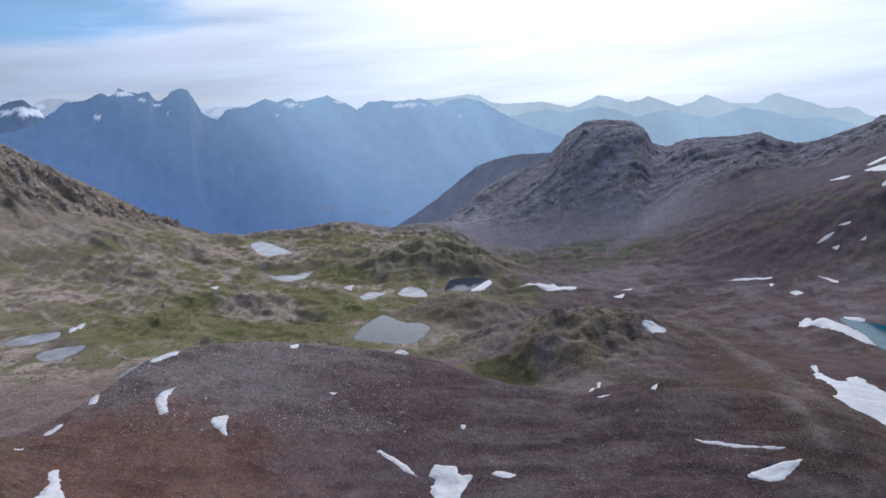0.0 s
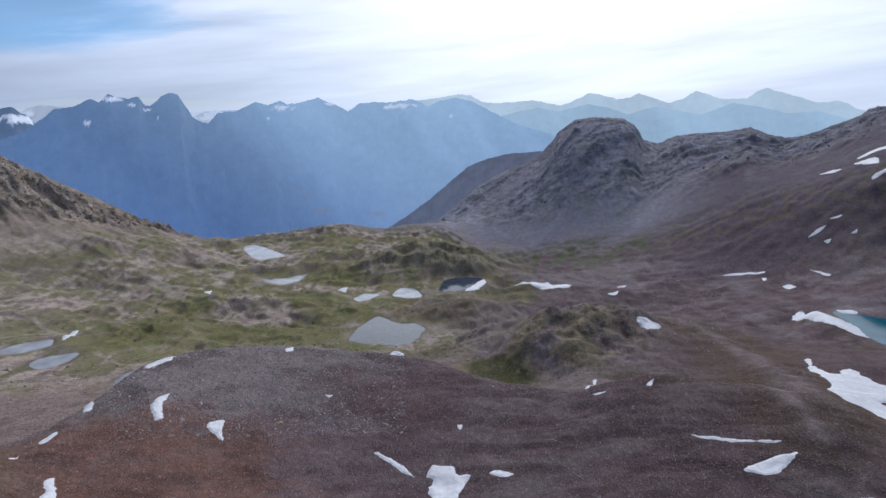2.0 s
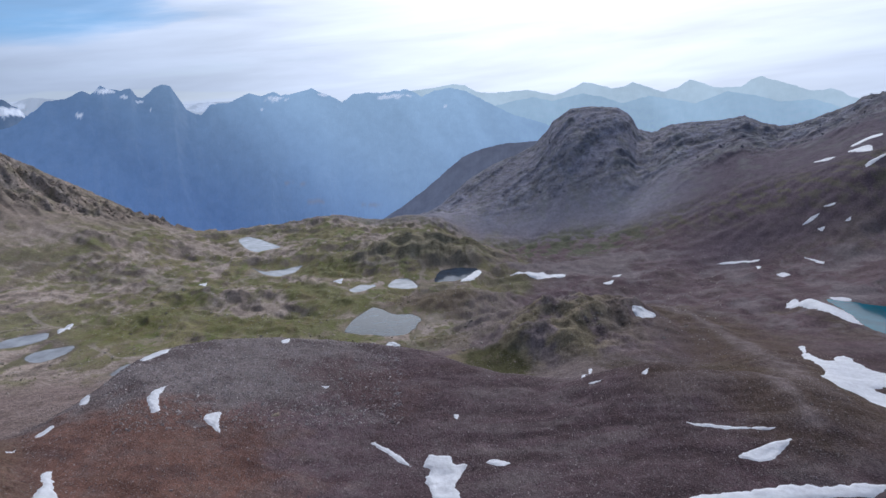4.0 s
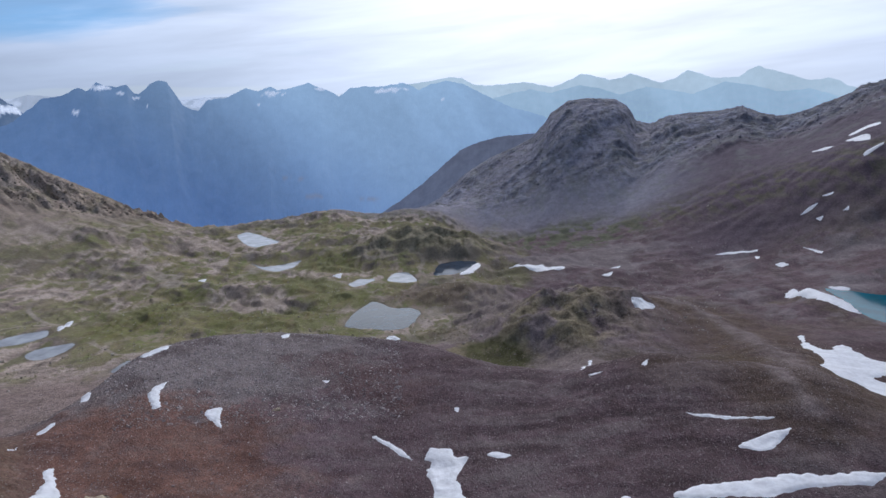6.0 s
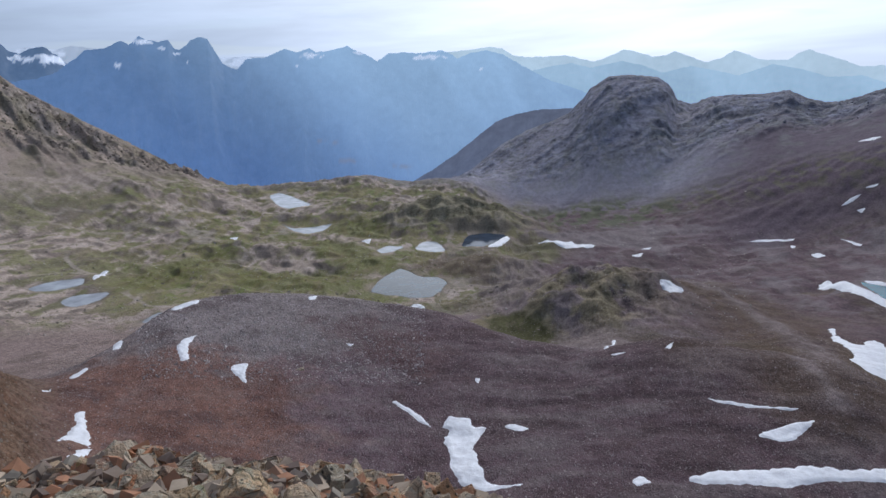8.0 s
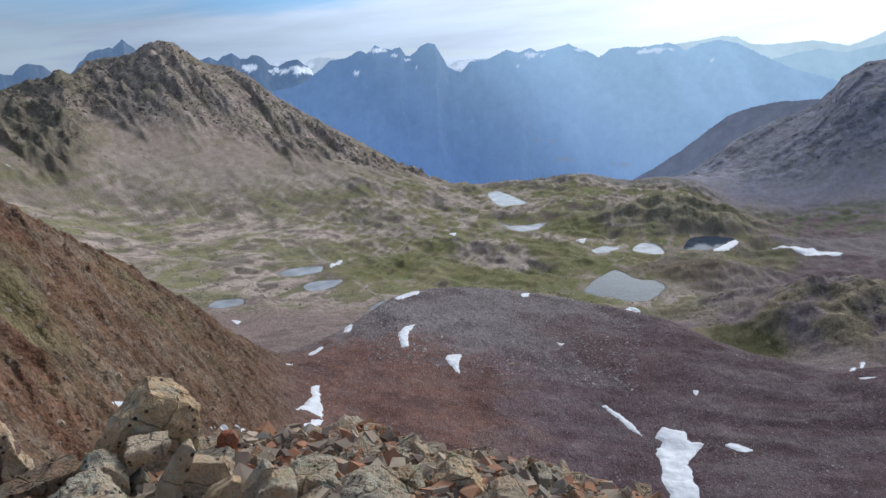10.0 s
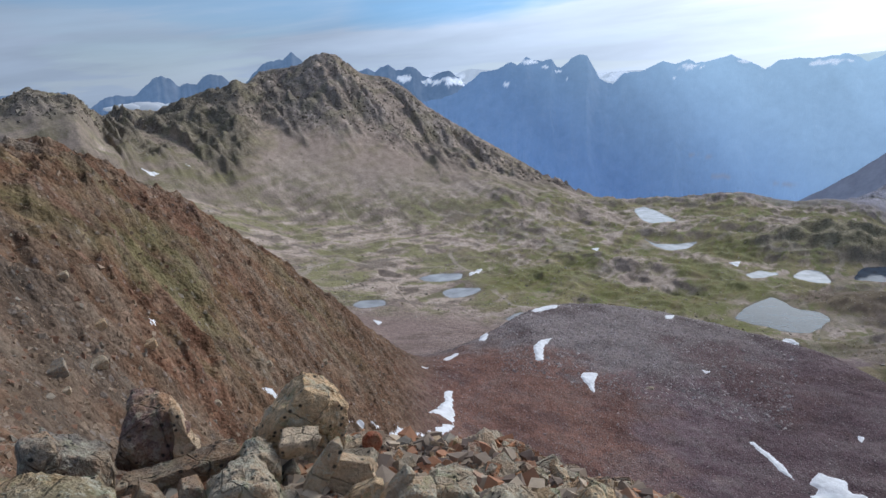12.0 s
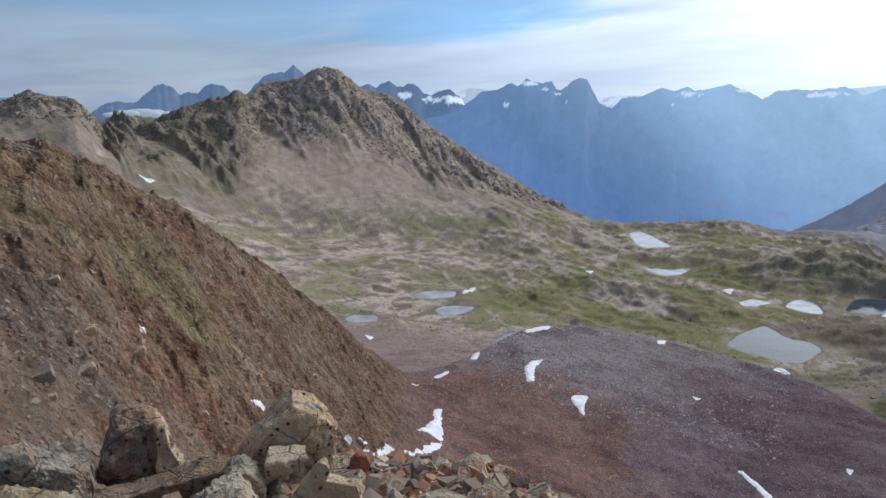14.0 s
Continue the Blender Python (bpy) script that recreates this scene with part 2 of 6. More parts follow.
def gnoise(x, y, seed=0):
    """Gradient noise, about -1 to 1."""
    x0, y0 = np.floor(x), np.floor(y)
    fx, fy = (x - x0).astype(np.float32), (y - y0).astype(np.float32)
    ix, iy = x0.astype(np.int32), y0.astype(np.int32)
    ux, uy = fx * fx * fx * (fx * (fx * 6 - 15) + 10), fy * fy * fy * (fy * (fy * 6 - 15) + 10)
    rows = []
    for dy in (0, 1):
        side = []
        for dx in (0, 1):
            k = lattice(ix + dx, iy + dy, seed)
            side.append(GRAD_X[k] * (fx - dx) + GRAD_Y[k] * (fy - dy))
        rows.append(side[0] + ux * (side[1] - side[0]))
    return (rows[0] + uy * (rows[1] - rows[0])) * 1.5


def fbm(x, y, scale, octaves=4, seed=0, gain=0.5, ridged=False):
    """Summed noise with wavelength scale in metres; ridged folds it into crests (0 to about 1)."""
    total, amp, norm = 0.0, 1.0, 0.0
    for k in range(octaves):
        n = gnoise(x / scale + 17.3 * k, y / scale - 9.1 * k, seed + k)
        total = total + amp * ((1 - np.abs(n)) ** 2 if ridged else n)
        norm += amp
        amp, scale = amp * gain, scale / 2.03
    return total / norm


def cells(x, y, scale, seed=0):
    """Broken plates: a random number for each plate and the distance to its joint (0 at the joint)."""
    x, y = x / scale, y / scale
    x0, y0 = np.floor(x), np.floor(y)
    d1, d2, num = np.full(x.shape, 9.0), np.full(x.shape, 9.0), np.zeros(x.shape)
    for dx in (-1, 0, 1):
        for dy in (-1, 0, 1):
            cx, cy = x0 + dx, y0 + dy
            d = np.hypot(cx + 0.1 + 0.8 * hash2(cx, cy, seed) - x, cy + 0.1 + 0.8 * hash2(cx, cy, seed + 1) - y)
            first = d < d1
            d2 = np.where(first, d1, np.minimum(d2, d))
            num = np.where(first, hash2(cx, cy, seed + 2), num)
            d1 = np.where(first, d, d1)
    return num, d2 - d1


def smooth(v, lo, hi):
    t = np.clip((v - lo) / (hi - lo), 0, 1)
    return t * t * (3 - 2 * t)


def curve(az, knots, col):
    """A quantity of a ring as a function of bearing."""
    k = np.array(sorted(knots))
    return np.interp(az, k[:, 0], k[:, col])


def pchip(x, y, q):
    """Smooth interpolation without overshoot, column by column."""
    h, d = np.diff(x, axis=0), np.diff(y, axis=0) / np.diff(x, axis=0)
    m = np.zeros_like(y)
    same = d[:-1] * d[1:] > 0
    w1, w2 = 2 * h[1:] + h[:-1], h[1:] + 2 * h[:-1]
    with np.errstate(divide="ignore", invalid="ignore"):
        m[1:-1] = np.where(same, (w1 + w2) / (w1 / d[:-1] + w2 / d[1:]), 0)
    m[0], m[-1] = d[0], d[-1]
    out = np.empty((len(q), x.shape[1]))
    for j in range(x.shape[1]):
        i = np.clip(np.searchsorted(x[:, j], q) - 1, 0, len(x) - 2)
        t = (q - x[i, j]) / h[i, j]
        out[:, j] = ((1 + 2 * t) * (1 - t) ** 2 * y[i, j] + t * (1 - t) ** 2 * h[i, j] * m[i, j]
                     + t * t * (3 - 2 * t) * y[i + 1, j] + t * t * (t - 1) * h[i, j] * m[i + 1, j])
    return out


# knots: bearing, distance, height angle seen from the summit (degrees)
SHELF = [(-180, 7, -37), (-60, 6, -36.5), (-20, 5.2, -38), (0, 4.8, -35.2), (10, 4.8, -33.8), (18, 4.8, -31.9), (25, 4.8, -30.2), (31, 4.8, -29.4), (40, 4.8, -28.9),
         (51, 4.8, -29.2), (60, 5.0, -28.6), (67, 5.2, -27.6), (80, 6, -26.5), (120, 6, -32), (180, 7, -37)]
DROP = [(-180, 60, -46), (-60, 60, -43), (0, 55, -43), (25, 50, -43), (36, 42, -41), (44, 34, -39), (52, 26, -37), (60, 20, -35), (67, 17, -33), (80, 16, -32), (120, 40, -38), (180, 60, -46)]
FOOT = [(-180, 260, -38), (-60, 240, -35), (-30, 235, -33), (0, 235, -34), (20, 220, -34), (31, 205, -33), (36, 185, -31.5), (42, 150, -30.5), (50, 110, -30),
        (58, 82, -29), (66, 60, -28), (80, 45, -24), (110, 80, -28), (180, 260, -38)]
# moraine dome, and from bearing 33 the crest of the brown spur
DOME = [(-180, 420, -40), (-60, 330, -24), (-32, 330, -24), (-21.4, 335, -24.8), (-10.7, 370, -23.7), (-5.8, 385, -23.1), (-2.3, 400, -22.1), (0.7, 425, -21.0), (4.2, 455, -20.15),
        (9.1, 475, -19.4), (12.9, 482, -18.8), (17, 480, -18.4), (21, 460, -18.5), (24.1, 430, -18.9), (26.6, 405, -20.2), (28.8, 385, -21.4), (31.2, 345, -22.6),
        (33.7, 325, -23.7), (36.1, 300, -22.8), (40.9, 275, -18.8), (43.6, 262, -16.3), (45.4, 255, -14.8), (48, 245, -12.8), (50.5, 232, -10.8), (52.4, 222, -8.9),
        (56.3, 205, -6.9), (59.8, 190, -4.4)]
SPUR_END = [(62.2, 178, -3.8), (64.3, 170, -4.0), (70, 160, -2.0), (90, 200, -2), (130, 300, -20), (180, 420, -40)]
TROUGH = [(-180, 700, -38), (-60, 470, -21.5), (-32, 470, -20.3), (-21.4, 470, -21.8), (-10.7, 470, -22.3), (-2.3, 530, -21.6), (4.2, 560, -20.6), (12.9, 575, -19.6), (21, 560, -19.6),
          (26.6, 520, -21.0), (31.2, 470, -21.6), (36.1, 450, -21.8), (43.6, 440, -21), (50.5, 430, -18), (56, 420, -15), (64, 380, -10), (90, 400, -10), (180, 700, -38)]
BASIN = [(-180, 1000, -33), (-60, 640, -12), (-40, 630, -15.3), (-31, 620, -16.9), (-22, 630, -18.3), (-15, 640, -18.8), (-8, 655, -19.0), (0, 665, -19.0), (8, 665, -18.9), (16, 660, -18.6),
         (24, 650, -18.4), (30, 640, -18.2), (38, 640, -17.2), (46, 640, -15.2), (54, 640, -11.5), (64, 620, -8), (90, 700, -8), (180, 1000, -33)]
PLAIN = [(-180, 1400, -30), (-60, 860, -8), (-40, 850, -10.6), (-30, 880, -12.6), (-22, 920, -13.6), (-15, 960, -13.9), (-8, 985, -13.8), (0, 1000, -13.4), (16, 1000, -13.4), (24, 980, -13.0),
         (30, 940, -13.0), (38, 900, -12.4), (46, 900, -10.8), (54, 860, -7.6), (64, 780, -5.5), (90, 900, -5), (180, 1400, -30)]
RIM = [(-180, 1900, -28), (-60, 1100, -1), (-40, 1060, -2.5), (-32.8, 1080, -4.4), (-30, 1110, -5.6), (-22.2, 1210, -8.3), (-15.3, 1280, -10.8), (-8.2, 1330, -11.8), (-4.1, 1350, -11.6), (-2.7, 1365, -10.75),
       (-0.8, 1380, -9.85), (2.1, 1390, -9.45), (4, 1395, -9.66), (8.7, 1400, -9.15), (12.4, 1385, -9.5), (16.1, 1370, -9.85), (20, 1330, -9.6), (22, 1290, -9.1), (26.2, 1200, -8.9), (29.5, 1150, -9.0)]
RIM_LEFT = [(38.1, 1060, -8.6), (44.9, 1020, -7.4), (53.3, 960, -4.9), (59.1, 820, -4.3), (64, 810, -3.6), (90, 1000, -2), (180, 1900, -28)]
CREST_RIGHT = [(-180, 2400, -26), (-60, 1500, 3), (-40, 1550, 1.2), (-32.4, 1860, -0.38), (-31.5, 1860, -0.85), (-30.2, 1880, -1.38), (-28.5, 1900, -2.17), (-27, 1920, -2.4), (-25.9, 1940, -2.13),
               (-24.5, 1960, -1.57), (-22.8, 1960, -1.89), (-20.8, 1960, -2.0), (-19.1, 1960, -2.24), (-17.9, 1950, -2.78), (-16.8, 1940, -2.5), (-16.1, 1920, -1.3), (-15.2, 1910, -0.82),
               (-13, 1900, -0.69), (-11.5, 1900, -0.83), (-10.1, 1910, -1.78), (-9.8, 1910, -2.32), (-8.6, 1900, -3.7), (-7.2, 1890, -4.4), (-5.3, 1890, -5.2), (-3.7, 1880, -6.1), (-2.6, 1870, -6.9), (-0.8, 1850, -8.5), (1.1, 1850, -10.2), (4, 1960, -13)]
CREST_LEFT = [(7, 1800, -13), (18, 1700, -13.5), (21.5, 1690, -9.6), (23.9, 1630, -7.45), (26.2, 1600, -6.07), (28.6, 1580, -4.67), (30.9, 1560, -3.27), (32.7, 1550, -2.11), (34.5, 1530, -0.51),
              (35.9, 1520, 0.31), (38.1, 1510, 0.78), (39, 1500, 1.53), (39.9, 1490, 2.19), (41, 1490, 2.33), (41.9, 1490, 2.08), (42.6, 1490, 1.56), (43.5, 1490, 1.35), (45.2, 1490, 1.15), (46.1, 1480, 0.95)]
CREST_FAR_LEFT = [(47, 1350, 0.18), (47.7, 1340, 0.53), (48.7, 1340, -0.09), (50.8, 1330, -0.49), (52.5, 1330, -1.09), (53.8, 1330, -1.69), (55, 1330, -1.87), (56.3, 1320, -1.5), (57.5, 1250, -2.1),
                  (58.2, 1050, -1.45), (59.3, 990, -0.34), (60.7, 970, -0.12), (62, 960, 0.29), (63.1, 950, -0.27), (63.8, 950, -0.53), (70, 950, 1), (90, 1300, 2), (180, 2400, -26)]

INNER = [(-180, 3, -40), (-60, 3, -40), (0, 3, -42), (20, 3, -41), (40, 3, -39.6), (67, 3, -38.4), (120, 3, -39), (180, 3, -40)]
LIP = [(a, d + 0.7, e - 6.5) for a, d, e in SHELF]
RINGS = [INNER, SHELF, LIP, DROP, FOOT, DOME + SPUR_END, TROUGH, BASIN, PLAIN, RIM + RIM_LEFT, CREST_RIGHT + CREST_LEFT + CREST_FAR_LEFT]

AZ = np.concatenate([np.arange(-38.0, 70.0, 0.115), np.arange(70.0, 322.0, 2.0)])      # bearings of the sheet's spokes
AZW = (AZ + 180) % 360 - 180
RR = np.concatenate([[0.05, 1.0], np.geomspace(2.0, 45, 60)[:-1], np.geomspace(45, 250, 270)[:-1], np.geomspace(250, 1450, 370)[:-1], np.geomspace(1450, 2080, 100)[:-1], np.geomspace(2080, 4950, 22)])

rr, zz = [np.zeros_like(AZW)], [np.zeros_like(AZW)]
for number, ring in enumerate(RINGS):
    r = curve(AZW, ring, 1)
    el = curve(AZW, ring, 2)
    if number < 9:                               # the broad forms bend gently
        fine = AZ < 70
        for q, w in ((r, 21), (el, 9)):
            wide = np.pad(q[fine], w, mode="edge")
            q[fine] = np.convolve(wide, np.ones(2 * w + 1) / (2 * w + 1), "valid")
    rr.append(r)
    zz.append(EYE + r * np.tan(np.radians(el)))
rr += [rr[-1] + 320, np.full_like(AZW, 3000.0), np.full_like(AZW, 5000.0)]
zz += [np.minimum(zz[-1] - 230, -300), np.full_like(AZW, -900.0), np.full_like(AZW, -930.0)]
rr, zz = np.array(rr), np.array(zz)
ZG = pchip(rr, zz, RR)                       # rows: distance, columns: bearing
RG, AG = np.meshgrid(RR, AZW, indexing="ij")
XG, YG = -RG * np.sin(np.radians(AG)), RG * np.cos(np.radians(AG))
crest_r = rr[11][None, :]
rim_r = rr[10][None, :]


def hump(x, y, az, dist, height, rad, stretch=1.0, power=1.0):
    """A knoll; power above 1 gives it a flat top and steep sides."""
    cx, cy = -dist * math.sin(radians(az)), dist * math.cos(radians(az))
    ux, uy = -math.sin(radians(az)), math.cos(radians(az))
    a, b = (x - cx) * ux + (y - cy) * uy, (x - cx) * uy - (y - cy) * ux
    return height * np.exp(-(((a / rad) ** 2 + (b / (rad * stretch)) ** 2) ** power))


# zones, 0 to 1
lowered = 130 * smooth(AG, 45, 49) * (1 - smooth(AG, 56, 58))
mountain = smooth(RG, rim_r - lowered + 10, rim_r - lowered + 140)
basin = smooth(RG, 540, 640) * (1 - mountain)
open_flat = 1 - np.clip(hump(XG, YG, 33, 655, 1.0, 75, 1.9, 1.5) + hump(XG, YG, 4.4, 690, 0.8, 70, 1.3, 1.5), 0, 0.9)
right = smooth(-AG, 7, 15)
spur = smooth(AG, 31, 38) * smooth(RG, 20, 50) * (1 - smooth(RG, 330, 420))
dome = (1 - smooth(AG, 31, 36)) * smooth(RG, 120, 220) * (1 - smooth(RG, 500, 600))

# relief
warp_x, warp_y = XG + 14 * fbm(XG, YG, 90, 2, 51), YG + 14 * fbm(XG, YG, 90, 2, 57)
knolls = fbm(warp_x * 0.75, warp_y * 1.15, 105, 3, 3, 0.5)
bumps = fbm(XG, YG, 26, 2, 11, 0.5)
steps = knolls * 13 / 4.0
step_in = steps - np.floor(steps)
terrace = 4.0 * (np.floor(steps) + smooth(step_in, 0.5, 0.95))
outcrop = fbm(warp_x, warp_y, 46, 3, 15, 0.5, True) - 0.5
along, across = np.where(RG < 640, RG, 640 + (RG - 640) * 0.42), np.radians(AG) * RG        # the folds of the basin run down towards the summit
knobs = (fbm(along, across, 17, 3, 211, 0.6, True) - 0.5) * smooth(fbm(along, across, 70, 2, 217), -0.05, 0.25)
ZG = ZG + basin * open_flat * (1 - 0.72 * right) * (1 - 0.55 * smooth(AG, 22, 34)) * (0.45 * 15 * knolls + 0.6 * terrace + 3.2 * bumps + 4.5 * outcrop + 5.0 * knobs) + basin * right * (1.6 * bumps + 1.0 * outcrop + 3.5 * knolls)
foot_band = np.exp(-((RG - rim_r + 30) / 70) ** 2) * (RG > 700)
ZG = ZG + foot_band * (5 - 3.5 * smooth(AG, 24, 34)) * (fbm(XG, YG, 46, 2, 19, 0.55, True) - 0.5)
# mountainsides: ribs and gullies that slant down the fall line, crags between them
crags = fbm(warp_x, warp_y, 95, 3, 23, 0.55, True) - 0.5
up = RG - rim_r + lowered
rel = up / (crest_r - rim_r + lowered)
# how far down the crags reach, by bearing
crag_foot = np.interp(AG, [-40, -20, 5, 20, 27, 33, 37, 42, 46, 49, 56, 58, 70], [0.0, 0.0, 0.0, -0.22, -0.20, -0.10, 0.02, 0.02, -0.05, -0.22, -0.24, -0.3, -0.3])
lean = np.where(AG > 5, -0.55, 0.5)
cross = AG * 24.0 + lean * up + 22 * fbm(XG, YG, 120, 3, 29)
ribs_big = fbm(cross, up * 0.22, 105, 4, 27, 0.5, True) - 0.5
ribs_small = fbm(cross, up * 0.45, 36, 2, 37, 0.55, True) - 0.5
hard = (RG > rim_r) & (RG < crest_r + 60) & (AG > -40) & (AG < 71)
plate, joint = np.zeros(RG.shape), np.zeros(RG.shape)
plate[hard], joint[hard] = cells(cross[hard] + 10 * bumps[hard], up[hard] * 0.8, 20, 401)
facet, facet_joint = np.zeros(RG.shape), np.zeros(RG.shape)
facet[hard], facet_joint[hard] = cells((cross + 30 * crags)[hard], (up * 0.55 + 25 * bumps)[hard], 62, 431)
tongue = np.where(AG > 5, 0.40, 0.3)
near_crest = np.exp(-((RG - crest_r) / 55) ** 2)
shaded = 1 - smooth(AG, 5, 14)
rough = mountain * (1 - 0.35 * shaded) * (1 - near_crest * 0.95) * (RG < 2500) * smooth(rel - crag_foot + 0.12 * bumps + 0.5 * tongue * ribs_big + 0.12 * crags, 0.20, 0.62)
teeth = fbm(warp_x, warp_y, 34, 3, 93, 0.6, True) - 0.5
chutes = smooth(fbm(cross + 8 * bumps, up * 0.07, 62, 3, 231, 0.5), 0.10, 0.30) * mountain * (RG < crest_r - 50)     # gravel chutes between the crags
ZG = ZG + rough * (1 - 0.75 * chutes) * (16 * ribs_big + 13 * ribs_small + (19 - 11 * shaded) * crags + (11 - 8 * shaded) * teeth + (7 - 3 * shaded) * (plate - 0.5) + (9 + 9 * shaded) * (facet - 0.5) * smooth(facet_joint, 0.0, 0.35)) - 5 * chutes * rough
ZG = ZG + mountain * near_crest * (7 * (fbm(XG, YG, 30, 3, 71, 0.6, True) - 0.3) + 5 * right * (fbm(XG, YG, 17, 3, 73, 0.6, True) - 0.5))
# moraine: flow ridges that bend round the dome, hummocks, blocks
bend = np.hypot(XG - 60, (YG - 120) * 1.1) + 12 * fbm(XG, YG, 80, 3, 81)
flow = fbm(bend, AG * 1.2, 17, 3, 33, 0.5)
gully = fbm(AG * 4.0 + 22 * fbm(XG, YG, 90, 4, 85), RG * 0.3 + 20 * fbm(XG, YG, 80, 3, 86), 24, 5, 89, 0.6)
ZG = ZG + dome * (1.2 * flow * smooth(-AG, -6, 5) + 0.7 * gully + 2.2 * fbm(XG, YG, 45, 3, 35) + 1.1 * bumps + 0.6 * fbm(XG, YG, 9, 3, 61, 0.6))
# spur: slabs and ledges that dip to the valley
wx, wy = XG + 7 * fbm(XG, YG, 30, 3, 83), YG + 7 * fbm(XG, YG, 30, 3, 87)
ribs = fbm((wx * 0.85 + wy * 0.5) * 0.85, -wx * 0.5 + wy * 0.85, 26, 4, 41, 0.58, True) - 0.5
blocks = fbm(wx, wy, 11, 3, 43, 0.62, True) - 0.5
grow = smooth(RG, 20, 150)
ZG = ZG + spur * ((0.6 + 4.6 * grow) * ribs + (0.6 + 4.0 * grow) * blocks + 1.2 * grow * (fbm(wx, wy, 4.5, 2, 47, 0.6, True) - 0.5))
ledge_on = (RG > 20) & (RG < 420) & (AG > 30) & (AG < 71)
slab, slab_joint = np.zeros(RG.shape), np.ones(RG.shape)
slab[ledge_on], slab_joint[ledge_on] = cells((wx * 0.85 + wy * 0.5)[ledge_on] * 0.85, (-wx * 0.5 + wy * 0.85)[ledge_on], 5.5, 411)
small_slab, small_joint = np.zeros(RG.shape), np.ones(RG.shape)
small_slab[ledge_on], small_joint[ledge_on] = cells(wx[ledge_on] * 0.8, wy[ledge_on], 3.0, 421)
ZG = ZG + spur * (0.25 + 0.75 * grow) * (1.1 * (slab - 0.5) * smooth(slab_joint, 0, 0.3) + 0.45 * (small_slab - 0.5))
heap = (1 - smooth(RG, 5, 9)) * smooth(RG, 1.5, 2.6)
ZG = ZG + heap * 0.09 * fbm(XG, YG, 0.7, 3, 49)
# knolls of their own
ragged = 1 + 0.30 * fbm(XG, YG, 40, 3, 45)
hx, hy = XG + 30 * fbm(XG, YG, 75, 4, 301), YG + 30 * fbm(XG, YG, 75, 4, 307)
ZG = ZG + ragged * (hump(hx, hy, -12.9, 625, 28, 100, 0.9, 1.2) + hump(hx, hy, -10.6, 590, 9, 45, 1.2, 1.2) + hump(hx, hy, -12.6, 630, 8, 36, 1.4) + hump(hx, hy, 0.1, 1050, 33, 76, 1.6, 1.4) + hump(hx, hy, 15, 860, 9, 60, 1.6))
ZG = ZG + hump(XG, YG, -20.5, 392, 13, 42, 1.2, 1.3) + hump(XG, YG, -3.2, 775, 13, 40, 1.3, 1.4) + hump(XG, YG, -5.0, 640, 12, 40, 1.4)
ZG = ZG + hump(XG, YG, 5.5, 1150, 14, 60, 1.6, 1.3) - hump(XG, YG, -7.5, 500, 9, 40, 1.2)
rugged_hill = np.clip(hump(XG, YG, -12.3, 590, 1.2, 80, 0.9, 1.3) + hump(XG, YG, 0.1, 1050, 1.2, 72, 1.5, 1.6), 0, 1)
ZG = ZG + rugged_hill * (1 - 0.45 * (RG > 800)) * (4.0 * outcrop + 5.0 * (fbm(warp_x, warp_y, 24, 4, 97, 0.62, True) - 0.5))


def in_plan(places):
    """Bearing and distance to metres east and north of the summit."""
    return [(-r * math.sin(radians(a)), r * math.cos(radians(a))) for a, r in places]


def near_line(places):
    """Distance of every point of the sheet from an open line of bearings and distances."""
    pts, best = in_plan(places), np.full(XG.shape, 1e9)
    for (ax, ay), (bx, by) in zip(pts, pts[1:]):
        t = np.clip(((XG - ax) * (bx - ax) + (YG - ay) * (by - ay)) / ((bx - ax) ** 2 + (by - ay) ** 2), 0, 1)
        best = np.minimum(best, np.hypot(XG - ax - t * (bx - ax), YG - ay - t * (by - ay)))
    return best


# low rock ribs that run from the knoll down to the big snowfields
rib_far = near_line([(-15.5, 690), (-19.6, 690), (-22.7, 630), (-25.8, 552), (-29.1, 470), (-32, 372)]) + 8 * fbm(XG, YG, 40, 3, 221)
rib_near = near_line([(-18.5, 400), (-21.5, 425), (-25.0, 428), (-28.0, 390), (-31.0, 330)]) + 6 * fbm(XG, YG, 40, 3, 223)
ZG = ZG + 5.0 * np.exp(-(rib_far / 20) ** 2) + 4.5 * np.exp(-(rib_near / 14) ** 2)
# lakes in plan: level of the water and outline, metres from the summit
LAKES = []
LAKES.append(("mountain_lake", -228.2, [(-92.9, 677.3), (-88.6, 715.2), (-79.0, 742.1), (-69.4, 764.0), (-53.8, 746.3), (-43.4, 731.4), (-24.6, 733.5), (-13.0, 715.1), (-20.1, 682.6), (-28.2, 664.8), (-47.9, 659.6), (-62.8, 666.6), (-77.4, 668.4)]))
LAKES.append(("rim_tarn", -235.0, [(-352.3, 1228.6), (-342.5, 1262.0), (-314.5, 1233.9), (-284.0, 1191.3), (-256.6, 1156.3), (-280.1, 1132.7), (-291.0, 1118.9), (-313.1, 1142.2)]))
LAKES.append(("crescent_tarn", -240.6, [(-282.8, 1039.4), (-249.4, 1001.9), (-226.2, 1012.8), (-200.1, 1043.0), (-204.8, 991.1), (-225.4, 970.4), (-250.2, 987.7)]))
LAKES.append(("small_tarn", -232.7, [(-108.8, 857.2), (-96.9, 882.7), (-77.6, 876.8), (-86.6, 854.4), (-100.0, 843.6)]))
LAKES.append(("round_tarn", -235.5, [(-61.4, 878.7), (-53.6, 914.4), (-38.5, 923.7), (-26.2, 905.1), (-17.9, 872.9), (-36.1, 864.6)]))
